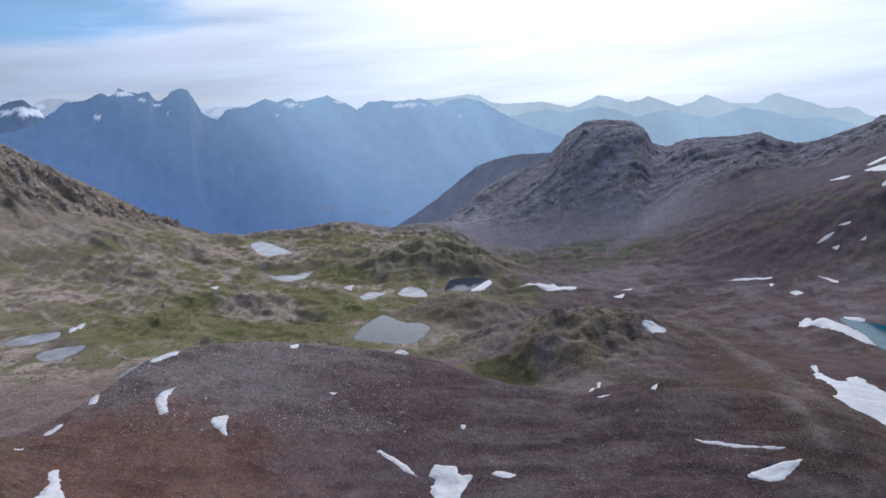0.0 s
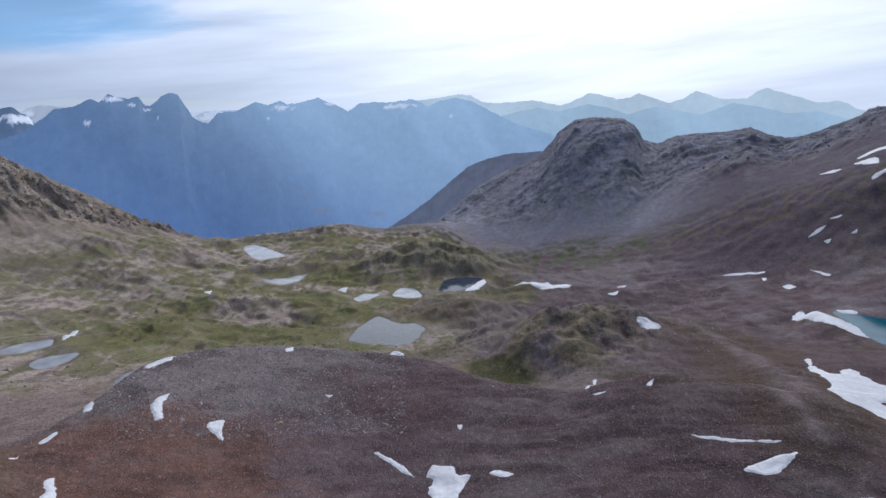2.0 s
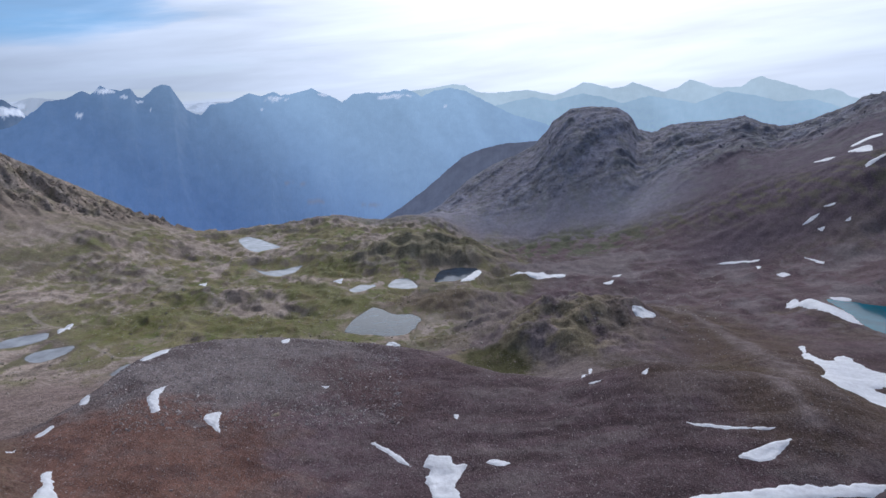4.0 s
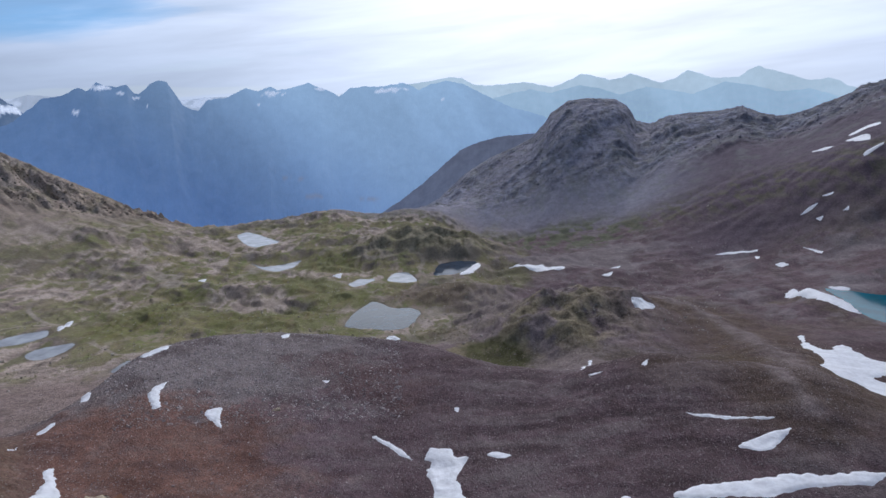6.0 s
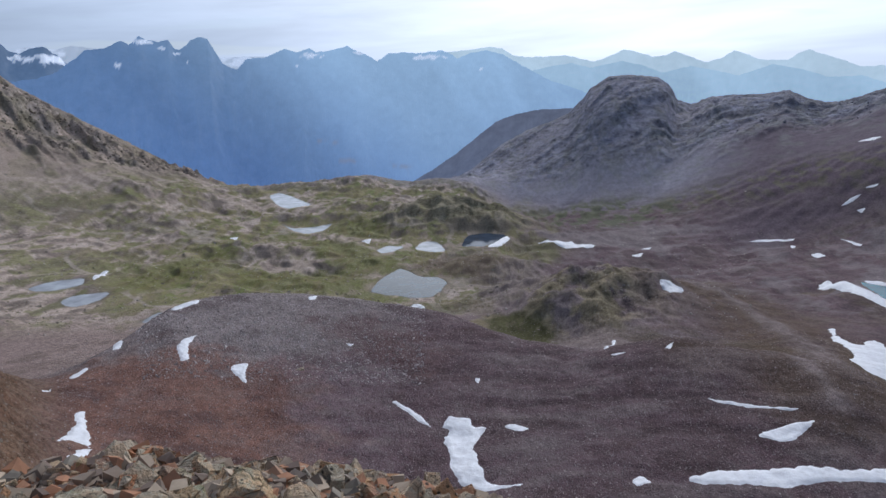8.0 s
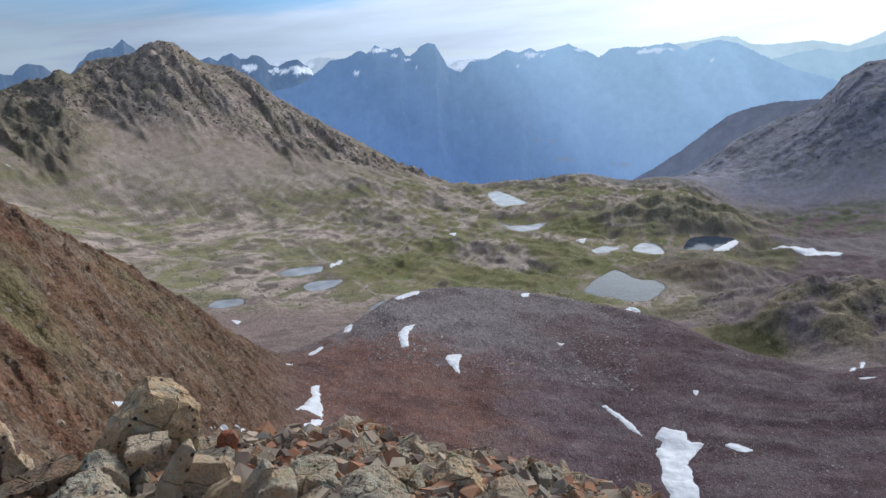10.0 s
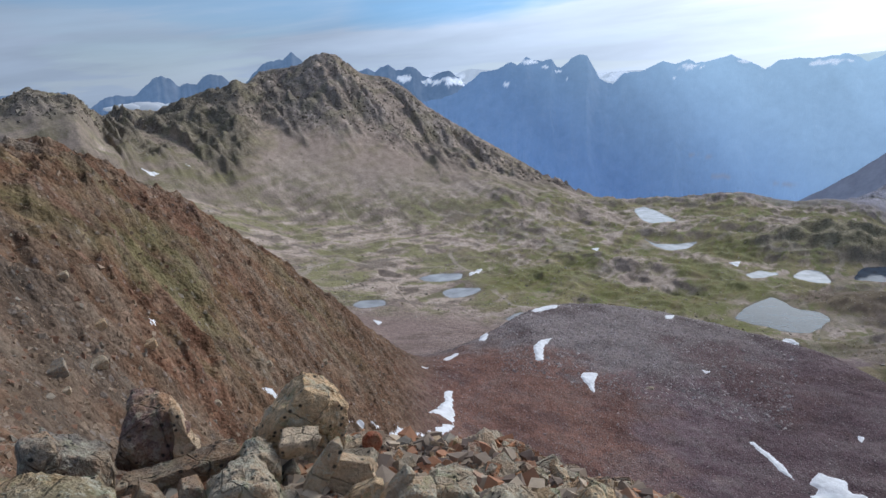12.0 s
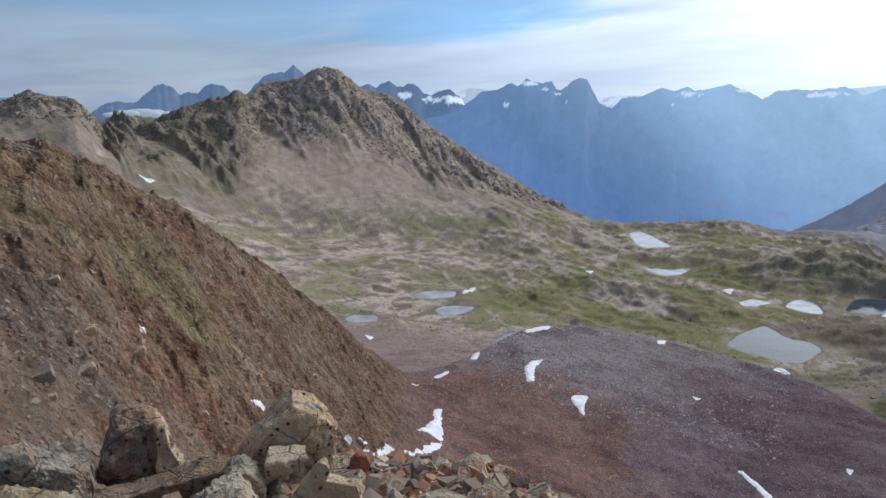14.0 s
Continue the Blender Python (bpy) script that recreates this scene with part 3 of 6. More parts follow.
LAKES.append(("dark_tarn", -235.0, [(-0.0, 894.2), (9.7, 957.5), (37.9, 974.6), (68.6, 964.1), (48.1, 915.3), (28.9, 897.1)]))
LAKES.append(("grey_pond", -207.6, [(-407.7, 602.9), (-400.4, 622.7), (-372.2, 641.0), (-363.0, 617.7), (-375.6, 600.7), (-393.9, 595.5)]))
LAKES.append(("grey_pond", -209.1, [(-359.9, 573.1), (-355.8, 591.3), (-328.0, 604.6), (-325.7, 583.4), (-335.5, 562.8), (-345.8, 561.3)]))
LAKES.append(("grey_pond", -193.2, [(-386.3, 460.4), (-385.8, 477.9), (-365.4, 485.5), (-357.4, 472.9), (-370.4, 458.2)]))
LAKES.append(("moraine_pool", -210.2, [(-265.8, 530.9), (-262.8, 554.2), (-254.6, 555.2), (-250.2, 539.7), (-257.1, 530.6)]))
LAKES.append(("turquoise_lake", -183.1, [(359.1, 602.2), (374.6, 593.5), (389.5, 578.5), (416.4, 565.7), (390.8, 515.7), (354.0, 500.5), (348.7, 519.7), (356.0, 558.1)]))


def poly_sd(x, y, poly):
    """Signed distance to a closed outline, negative inside."""
    best, inside = np.full(x.shape, 1e9), np.zeros(x.shape, bool)
    n = len(poly)
    for i in range(n):
        (ax, ay), (bx, by) = poly[i], poly[(i + 1) % n]
        ex, ey = bx - ax, by - ay
        t = np.clip(((x - ax) * ex + (y - ay) * ey) / (ex * ex + ey * ey + 1e-9), 0, 1)
        best = np.minimum(best, (x - ax - t * ex) ** 2 + (y - ay - t * ey) ** 2)
        if ay != by:
            inside ^= ((ay > y) != (by > y)) & (x < ex * (y - ay) / (by - ay) + ax)
    return np.sqrt(best) * np.where(inside, -1, 1)


def rounded(poly, times=2):
    """Cuts the corners of an outline."""
    for _ in range(times):
        nxt = poly[1:] + poly[:1]
        poly = [q for (ax, ay), (bx, by) in zip(poly, nxt) for q in ((0.84 * ax + 0.16 * bx, 0.84 * ay + 0.16 * by), (0.16 * ax + 0.84 * bx, 0.16 * ay + 0.84 * by))]
    return poly


# hollows that hold the lakes
shore = np.full(XG.shape, 99.0)
for name, level, outline in LAKES:
    xs, ys = [p[0] for p in outline], [p[1] for p in outline]
    pick = (XG > min(xs) - 60) & (XG < max(xs) + 60) & (YG > min(ys) - 60) & (YG < max(ys) + 60)
    x, y = XG[pick], YG[pick]
    sd = poly_sd(x, y, rounded(outline, 1)) + 2.2 * fbm(x, y, 11, 4, 77)
    bank = np.where(sd < 0, level + np.maximum(sd * 0.25, -3.0) - 0.05, level + 0.05 + sd * 0.10)
    z = ZG[pick]
    ZG[pick] = bank + (z - bank) * smooth(sd, 1, 34)
    # the near bank stays low, so that the water lies open to the summit
    low = np.where(sd < 45, np.minimum(ZG[pick], level + 0.4 + np.maximum(sd, 0) * 0.12), ZG[pick])
    towards = (np.hypot(x, y) < np.hypot(np.mean(xs), np.mean(ys)))
    ZG[pick] = np.where(towards, low, ZG[pick])
    shore[pick] = np.minimum(shore[pick], sd)

AZ_STEP = 0.115
N_FINE = int(np.sum(AZ < 70.0))


def ground_z(x, y):
    """Height of the ground at places within the fine part of the sheet."""
    x, y = np.asarray(x, float), np.asarray(y, float)
    a = (np.degrees(np.arctan2(-x, y)) + 38.0) / AZ_STEP
    i = np.clip(a.astype(int), 0, N_FINE - 2)
    u = np.clip(a - i, 0, 1)
    r = np.hypot(x, y)
    j = np.clip(np.searchsorted(RR, r) - 1, 0, len(RR) - 2)
    v = np.clip((r - RR[j]) / (RR[j + 1] - RR[j]), 0, 1)
    return (ZG[j, i] * (1 - u) + ZG[j, i + 1] * u) * (1 - v) + (ZG[j + 1, i] * (1 - u) + ZG[j + 1, i + 1] * u) * v


# what covers the ground, as real base colours
def tint(mask, colour, old):
    return old + (np.array(colour) - old) * np.clip(mask, 0, 1)[..., None]


n_big = fbm(XG, YG, 120, 4, 101)
n_mid = fbm(along, across, 34, 3, 107, 0.55)
n_small = fbm(along, across, 13, 3, 113, 0.6)
n_bed = fbm(along * 1.3 + 8 * n_mid, across + 14 * n_big, 24, 3, 119, 0.6)
gy, gx = np.gradient(ZG)
run_r = np.gradient(RG, axis=0)
steep = np.abs(gy / np.maximum(run_r, 1e-3))
cover = np.zeros(XG.shape + (3,)) + np.array((0.178, 0.122, 0.128))
cover = tint(smooth(n_mid, -0.1, 0.35), (0.118, 0.076, 0.082), cover)
cover = tint(smooth(n_small, 0.1, 0.5) * 0.5, (0.23, 0.19, 0.18), cover)
cover = tint(smooth(fbm(XG, YG, 9, 2, 117), 0.15, 0.45) * 0.30, (0.24, 0.21, 0.20), cover)
# rusty flank of the dome, grey blocks on its top, maroon bands between
streaky = 0.6 * gully + 0.5 * n_mid + 0.35 * n_small
rust = dome * smooth(AG + 9 * n_big + 6 * n_mid + 5 * n_small, 9, 20) * (1 - smooth(RG + 60 * n_big + 45 * n_mid + 25 * n_small, 325, 375))
cover = tint(rust * 0.9, (0.215, 0.112, 0.082), cover)
cover = tint(rust * smooth(streaky, 0.0, 0.35) * 0.55, (0.135, 0.072, 0.060), cover)
cover = tint(rust * smooth(-streaky, 0.05, 0.4) * 0.5, (0.215, 0.135, 0.105), cover)
top = dome * smooth(RG + 45 * n_mid + 25 * n_small, 345, 380) * smooth(AG + 4 * n_mid, 1, 7)
cover = tint(top * 0.8, (0.275, 0.232, 0.218), cover)
cover = tint(top * smooth(streaky, 0.05, 0.35) * 0.55, (0.180, 0.142, 0.136), cover)
purple = dome * (1 - smooth(AG + 6 * n_mid, 3, 9))
cover = tint(purple * 0.8, (0.132, 0.088, 0.092), cover)
cover = tint(purple * smooth(streaky, 0.02, 0.3) * 0.6, (0.095, 0.060, 0.064), cover)
cover = tint(purple * smooth(-streaky, 0.08, 0.4) * 0.6, (0.185, 0.145, 0.142), cover)
mottle = fbm(XG + 20 * n_mid, YG, 30, 5, 311, 0.65)
cover = tint(dome * smooth(mottle, 0.06, 0.26) * 0.55, (0.088, 0.056, 0.054), cover)
cover = tint(dome * smooth(-mottle, 0.08, 0.30) * (0.25 + 0.3 * top), (0.235, 0.195, 0.185), cover)
cover = tint(dome * smooth(flow, 0.10, 0.35) * smooth(-AG, -3, 6) * 0.5, (0.205, 0.165, 0.158), cover)
cover = tint(dome * smooth(-flow, 0.12, 0.35) * smooth(-AG, -3, 6) * 0.5, (0.082, 0.056, 0.056), cover)
gravel = smooth(AG, 24, 29) * (1 - smooth(AG, 42, 47)) * smooth(RG, 385, 430) * (1 - smooth(RG, 600, 660))
cover = tint(gravel * 0.8 * (1 - spur), (0.325, 0.240, 0.205), cover)
cover = tint(gravel * smooth(n_mid, 0.0, 0.35) * 0.6, (0.19, 0.14, 0.12), cover)
# turf of the basin
turf = basin * smooth(AG + 5 * n_mid, -9, -2)
grass = turf * smooth(0.8 * n_big + 0.6 * n_mid + 0.45 * n_small + 0.12, 0.0, 0.14) * (1 - 0.7 * smooth(AG + 5 * n_mid, 24, 36))
pale = turf * (1 - grass)
cover = tint(pale, (0.44, 0.35, 0.285), cover)
cover = tint(pale * smooth(n_bed, 0.07, 0.2) * 0.8, (0.235, 0.18, 0.155), cover)
cover = tint(pale * smooth(-n_bed, 0.14, 0.28) * 0.5, (0.46, 0.375, 0.325), cover)
cover = tint(grass, (0.235, 0.205, 0.100), cover)
cover = tint(grass * smooth(fbm(along, across, 30, 4, 151, 0.6), 0.0, 0.16) * 0.8, (0.165, 0.185, 0.062), cover)
cover = tint(grass * smooth(n_small, 0.12, 0.35) * 0.65, (0.15, 0.14, 0.07), cover)
n_clump = fbm(along + 6 * n_mid, across * 0.7, 21, 4, 341, 0.62)
tufts = turf * smooth(AG, 22, 32) * smooth(n_clump + 0.5 * n_big + 0.3 * n_mid, 0.03, 0.11)
cover = tint(tufts * 0.85, (0.225, 0.210, 0.105), cover)
cover = tint(turf * smooth(AG, 22, 32) * smooth(-n_clump - 0.3 * n_mid, 0.16, 0.24) * 0.75, (0.16, 0.13, 0.105), cover)
cover = tint(turf * (1 - smooth(AG, 22, 32)) * smooth(n_clump, 0.12, 0.2) * 0.6, (0.145, 0.135, 0.062), cover)
cover = tint(turf * (1 - smooth(AG, 22, 32)) * smooth(-n_clump - 0.4 * n_big, 0.14, 0.22) * 0.7, (0.34, 0.27, 0.215), cover)
cover = tint(tufts * smooth(n_bed, 0.1, 0.22) * 0.7, (0.16, 0.14, 0.09), cover)
# bare rock where the turf breaks off
broken = basin * smooth(steep + 0.2 * n_small, 0.22, 0.48)
cover = tint(broken * 0.85, (0.27, 0.215, 0.175), cover)
cover = tint(broken * smooth(n_small, 0.0, 0.4) * 0.6, (0.115, 0.095, 0.08), cover)
# trodden gravel between the knolls
path = turf * smooth(0.045 - np.abs(fbm(warp_x, warp_y, 150, 3, 161)), 0.0, 0.02) * smooth(n_big, -0.3, 0.2)
cover = tint(path * 0.8, (0.36, 0.30, 0.25), cover)
hill = np.clip(hump(XG, YG, -11.8, 575, 1.4, 70, 1.0, 1.5) + hump(XG, YG, -4.4, 545, 1.3, 24, 1.7, 1.5), 0, 1)
hill = hill * smooth(n_mid + 0.5 * n_small, -0.3, 0.05)
cover = tint(hump(XG, YG, -8.2, 530, 0.8, 45, 0.8) + hump(XG, YG, -5.2, 700, 0.8, 60, 0.6), (0.30, 0.245, 0.23), cover)
cover = tint(hump(XG, YG, -6.0, 600, 1.0, 55, 0.9) * (0.55 + 0.9 * n_small), (0.31, 0.24, 0.23), cover)
cover = tint(hump(XG, YG, -15.0, 560, 1.0, 50, 1.0) * (0.6 + 0.8 * n_small), (0.31, 0.24, 0.225), cover)
cover = tint(rugged_hill * (RG > 800) * 0.6, (0.25, 0.225, 0.12), cover)
cover = tint(hill * (0.75 - 0.5 * smooth(-AG, 13.5, 16)), (0.300, 0.248, 0.135), cover)
strip = hump(XG, YG, -21, 470, 1.0, 60, 1.6) * smooth(n_mid, -0.1, 0.3)
cover = tint(strip * 0.7, (0.12, 0.095, 0.055), cover)
bare = basin * right
wide_n = fbm(XG, YG, 85, 5, 317, 0.6)
cover = tint(bare * smooth(wide_n, 0.02, 0.22) * 0.75, (0.245, 0.205, 0.203), cover)
cover = tint(bare * smooth(-wide_n, 0.04, 0.24) * 0.5, (0.105, 0.078, 0.070), cover)
cover = tint(bare * smooth(fbm(XG, YG, 60, 4, 331, 0.6), 0.12, 0.3) * (RG < 760) * 0.5, (0.155, 0.122, 0.075), cover)
cover = tint(bare * smooth(n_bed, 0.05, 0.35) * 0.5, (0.14, 0.098, 0.105), cover)
cover = tint(bare * smooth(-n_bed, 0.1, 0.4) * 0.45, (0.30, 0.245, 0.24), cover)
meadow = np.exp(-((AG + 6.5) / 2.6) ** 2) * np.exp(-((RG - 905) / 50) ** 2)
cover = tint(meadow * 0.8, (0.17, 0.16, 0.075), cover)


def patch(places, edge=12.0, raggedness=1.0):
    """0 to 1 inside an outline given by bearings and distances, with a soft and uneven edge."""
    ring = in_plan(places)
    xs, ys = [p[0] for p in ring], [p[1] for p in ring]
    out = np.zeros(XG.shape)
    box = (XG > min(xs) - 40) & (XG < max(xs) + 40) & (YG > min(ys) - 40) & (YG < max(ys) + 40)
    sd = poly_sd(XG[box], YG[box], ring) + raggedness * edge * (0.9 * n_mid[box] + 0.8 * n_small[box])
    out[box] = 1 - smooth(sd, -edge / 2, edge / 2)
    return out


cover = tint(patch([(13.5, 436), (8.3, 432), (3.4, 402), (0.5, 348), (4.8, 340), (9.0, 372), (12, 405)], 22, 1.3) * 0.8, (0.128, 0.076, 0.072), cover)
# meadows on the basin floor
for places in ([(20.8, 775), (17.4, 775), (14.3, 768), (10.1, 772), (8.0, 715), (11.1, 664), (14.4, 676), (18, 705)],
               [(28.6, 715), (27.0, 790), (23.3, 830), (20.3, 880), (19.3, 830), (21.8, 745), (24.8, 697), (28.3, 680)],
               [(8.4, 690), (10.4, 655), (7.5, 612), (5.3, 650)],
               [(15.9, 975), (10.9, 940), (6.0, 820), (5.4, 740), (8.8, 748), (12.8, 848)],
               [(12, 1010), (9, 1060), (6.4, 1010), (6.2, 930), (9.5, 950)]):
    lush = patch(places, 26)
    cover = tint(lush * 0.85, (0.150, 0.150, 0.050), cover)
    cover = tint(lush * smooth(n_small + 0.4 * n_mid, 0.0, 0.3) * 0.6, (0.175, 0.135, 0.060), cover)
# dark bog in the hollow below the knoll, grey scree beside it
cover = tint(patch([(-8, 520), (-11.4, 530), (-14.6, 520), (-16.4, 500), (-15.5, 440), (-12.5, 400), (-9, 410)], 30) * (0.75 + 0.5 * n_small), (0.250, 0.195, 0.180), cover)
bog = patch([(-1.2, 525), (-3, 560), (-6.8, 548), (-8.5, 520), (-8, 470), (-5.5, 430), (-2, 440)], 14)
cover = tint(bog, (0.110, 0.102, 0.046), cover)
# reddish mound behind the lake, pale gravel between it and the knoll
cover = tint(patch([(3.8, 770), (1.3, 846), (-2.6, 800), (-4.1, 765), (-2.6, 720), (0.8, 738)], 20) * 0.8, (0.180, 0.132, 0.095), cover)
cover = tint(patch([(-2.1, 700), (-4.3, 800), (-6.3, 840), (-8.0, 640), (-6.5, 575), (-3.5, 590)], 34) * (0.6 + 0.9 * n_small), (0.262, 0.205, 0.185), cover)
cover = tint(patch([(-5.8, 1000), (-9, 1040), (-14, 1070), (-17.5, 1075), (-16.5, 950), (-11, 930), (-8, 940)], 24, 1.0) * (0.7 + 0.5 * n_small), (0.255, 0.212, 0.205), cover)
# the ribs towards the snowfields: brown turf on their flanks, pale gravel on their crests
east = smooth(-AG, 15.5, 18.5)
cover = tint(east * np.exp(-((rib_far - 18) / 26) ** 2) * (0.7 + 0.6 * n_small), (0.128, 0.088, 0.058), cover)
cover = tint(east * np.exp(-(rib_far / 8) ** 2) * (0.55 + 0.9 * n_small), (0.265, 0.212, 0.198), cover)
cover = tint(east * np.exp(-((rib_near - 14) / 17) ** 2) * (0.75 + 0.6 * n_small), (0.098, 0.066, 0.052), cover)
cover = tint(east * np.exp(-(rib_near / 5) ** 2) * (0.75 + 0.6 * n_small), (0.265, 0.21, 0.198), cover)
cover = tint(patch([(-18.6, 372), (-20.9, 392), (-24.8, 388), (-24.2, 352), (-20.6, 345)], 16) * 0.7, (0.185, 0.138, 0.125), cover)
# brown spur with rusty streaks and lichen-green turf
streak = fbm((wx * 0.85 + wy * 0.5) * 0.7, -wx * 0.5 + wy * 0.85, 22, 4, 131)
cover = tint(spur, (0.182, 0.106, 0.064), cover)
lie = fbm((wx * 0.85 + wy * 0.5) * 0.35, -wx * 0.5 + wy * 0.85, 16, 5, 139, 0.6)       # the beds run down the slope
cover = tint(spur * smooth(lie, 0.02, 0.3) * 0.6, (0.115, 0.073, 0.046), cover)
cover = tint(spur * smooth(-lie, 0.08, 0.35) * 0.5, (0.195, 0.15, 0.108), cover)
cover = tint(spur * smooth(slab, 0.62, 0.8) * smooth(slab_joint, 0.04, 0.2) * 0.35, (0.240, 0.185, 0.135), cover)
cover = tint(spur * smooth(small_slab, 0.78, 0.9) * 0.35, (0.30, 0.245, 0.19), cover)
rusty = patch([(58.7, 124), (56.1, 140), (54.1, 145), (51.8, 138), (48.5, 128), (50.5, 112), (53.2, 118), (56.7, 118)], 12, 1.4)
rusty = np.maximum(rusty, patch([(59, 176), (57.9, 192), (54.9, 206), (50.3, 205), (46.5, 192), (49.0, 176), (52.5, 182), (56.0, 176)], 14, 1.4) * 0.6)
cover = tint(spur * rusty * (0.45 + 0.6 * n_small), (0.200, 0.082, 0.050), cover)
cover = tint(spur * smooth(streak + 0.45 * n_small, 0.22, 0.42) * 0.4, (0.185, 0.085, 0.055), cover)
green = patch([(60.5, 178), (56.4, 186), (52.3, 188), (48.5, 178), (50.5, 148), (54.0, 136), (58.3, 142), (63.0, 128), (69, 132), (69, 168)], 18, 1.6)
green = np.maximum(green, 0.8 * patch([(47.5, 250), (45.0, 262), (40.5, 262), (39.5, 235), (42.5, 215), (46, 222)], 20, 1.6))
cover = tint(spur * green * smooth(n_mid + 0.6 * n_small + 0.3 * lie, -0.30, 0.15) * 0.85, (0.185, 0.158, 0.074), cover)
grey = patch([(69, 120), (62.4, 114), (59.2, 114), (57.5, 104), (60, 82), (69, 60)], 14, 1.4)
cover = tint(spur * grey * (0.6 + 0.6 * n_mid), (0.150, 0.120, 0.094), cover)
cover = tint(spur * (1 - smooth(AG + 6 * n_mid, 38, 47)) * 0.55, (0.158, 0.098, 0.064), cover)
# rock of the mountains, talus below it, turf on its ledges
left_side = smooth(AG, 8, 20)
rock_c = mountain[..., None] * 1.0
# right-hand rock is blued and lifted to carry the haze in its colour
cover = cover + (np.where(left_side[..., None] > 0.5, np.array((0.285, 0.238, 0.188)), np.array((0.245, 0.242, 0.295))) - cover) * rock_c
# relief shading painted into the rock: paler ribs, darker gullies between them
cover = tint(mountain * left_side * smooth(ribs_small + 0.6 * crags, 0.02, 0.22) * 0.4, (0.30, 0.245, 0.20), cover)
# dark tints are weaker on the right, as haze would leave them
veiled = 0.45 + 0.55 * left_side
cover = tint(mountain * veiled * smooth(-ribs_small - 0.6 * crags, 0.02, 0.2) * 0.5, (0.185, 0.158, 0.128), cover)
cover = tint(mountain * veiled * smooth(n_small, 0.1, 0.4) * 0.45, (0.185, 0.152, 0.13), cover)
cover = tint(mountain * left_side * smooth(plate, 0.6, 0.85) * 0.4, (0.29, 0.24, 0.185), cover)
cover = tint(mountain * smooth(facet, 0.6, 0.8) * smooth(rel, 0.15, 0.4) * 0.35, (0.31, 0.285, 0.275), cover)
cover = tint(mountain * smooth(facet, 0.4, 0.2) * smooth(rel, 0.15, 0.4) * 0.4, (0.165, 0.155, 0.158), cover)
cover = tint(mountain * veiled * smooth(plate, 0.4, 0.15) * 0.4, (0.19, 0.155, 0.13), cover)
talus_h = smooth(RG, rim_r - 60, rim_r + 10) * (1 - smooth(rel - crag_foot + 0.12 * bumps + tongue * ribs_big + 0.12 * crags, 0.27, 0.42)) * (RG < crest_r) * (1 - smooth(AG, 56.5, 58))
cover = tint(talus_h * left_side * 0.9, (0.365, 0.292, 0.240), cover)
cover = tint(talus_h * left_side * smooth(n_bed, 0.1, 0.4) * 0.4, (0.30, 0.24, 0.19), cover)
# right-hand talus and chutes keep that bluish haze tint
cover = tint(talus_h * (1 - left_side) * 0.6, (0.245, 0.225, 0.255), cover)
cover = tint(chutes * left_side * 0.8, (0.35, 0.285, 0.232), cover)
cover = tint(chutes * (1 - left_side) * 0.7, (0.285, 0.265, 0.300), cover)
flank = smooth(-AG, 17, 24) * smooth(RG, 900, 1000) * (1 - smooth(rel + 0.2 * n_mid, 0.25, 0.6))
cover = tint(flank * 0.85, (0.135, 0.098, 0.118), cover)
ledge = mountain * smooth(n_mid + 0.5 * n_small, 0.0, 0.35)
cover = tint(mountain * smooth(AG, 45, 48) * smooth(rel + 0.18 * n_mid + 0.1 * n_small, 0.10, 0.26) * (1 - 0.6 * chutes) * 0.8, (0.150, 0.132, 0.095), cover)
cover = tint(ledge * left_side * 0.45, (0.195, 0.182, 0.10), cover)
cover = tint(ledge * (1 - left_side) * 0.35, (0.21, 0.215, 0.19), cover)
band = foot_band * smooth(n_small + 0.4 * n_mid, -0.1, 0.3)
cover = tint(band * 0.6, (0.17, 0.16, 0.08), cover)
shrubs = patch([(-4.5, 1325), (-9.3, 1400), (-14.8, 1360), (-19.5, 1200), (-16, 1110), (-11, 1060), (-6.5, 1060)], 60, 1.2)
cover = tint(shrubs * smooth(n_mid + 0.6 * n_small, -0.2, 0.2) * 0.85, (0.135, 0.140, 0.085), cover)
# summit rubble, wet gravel round the water
cover = tint(1 - smooth(RG, 6, 14), (0.13, 0.105, 0.085), cover)
cover = tint((1 - smooth(shore, 0.5, 4)) * 0.6, (0.17, 0.145, 0.12), cover)
# haze put into the colour: both mountainsides and the basin turf are brightened
haze_lift = 1 + mountain * (0.22 * left_side + 0.20 * (1 - left_side) * smooth(AG, -25, -17))
haze_lift = haze_lift + 0.16 * turf * (1 - mountain) * smooth(AG, 0, 8)
cover = cover * haze_lift[..., None] * (1 + 0.05 * (mountain * left_side)[..., None] * np.array((1.0, 0.0, -0.4)))
grassy = np.clip(grass + hill * 0.6 + ledge * 0.3, 0, 1)


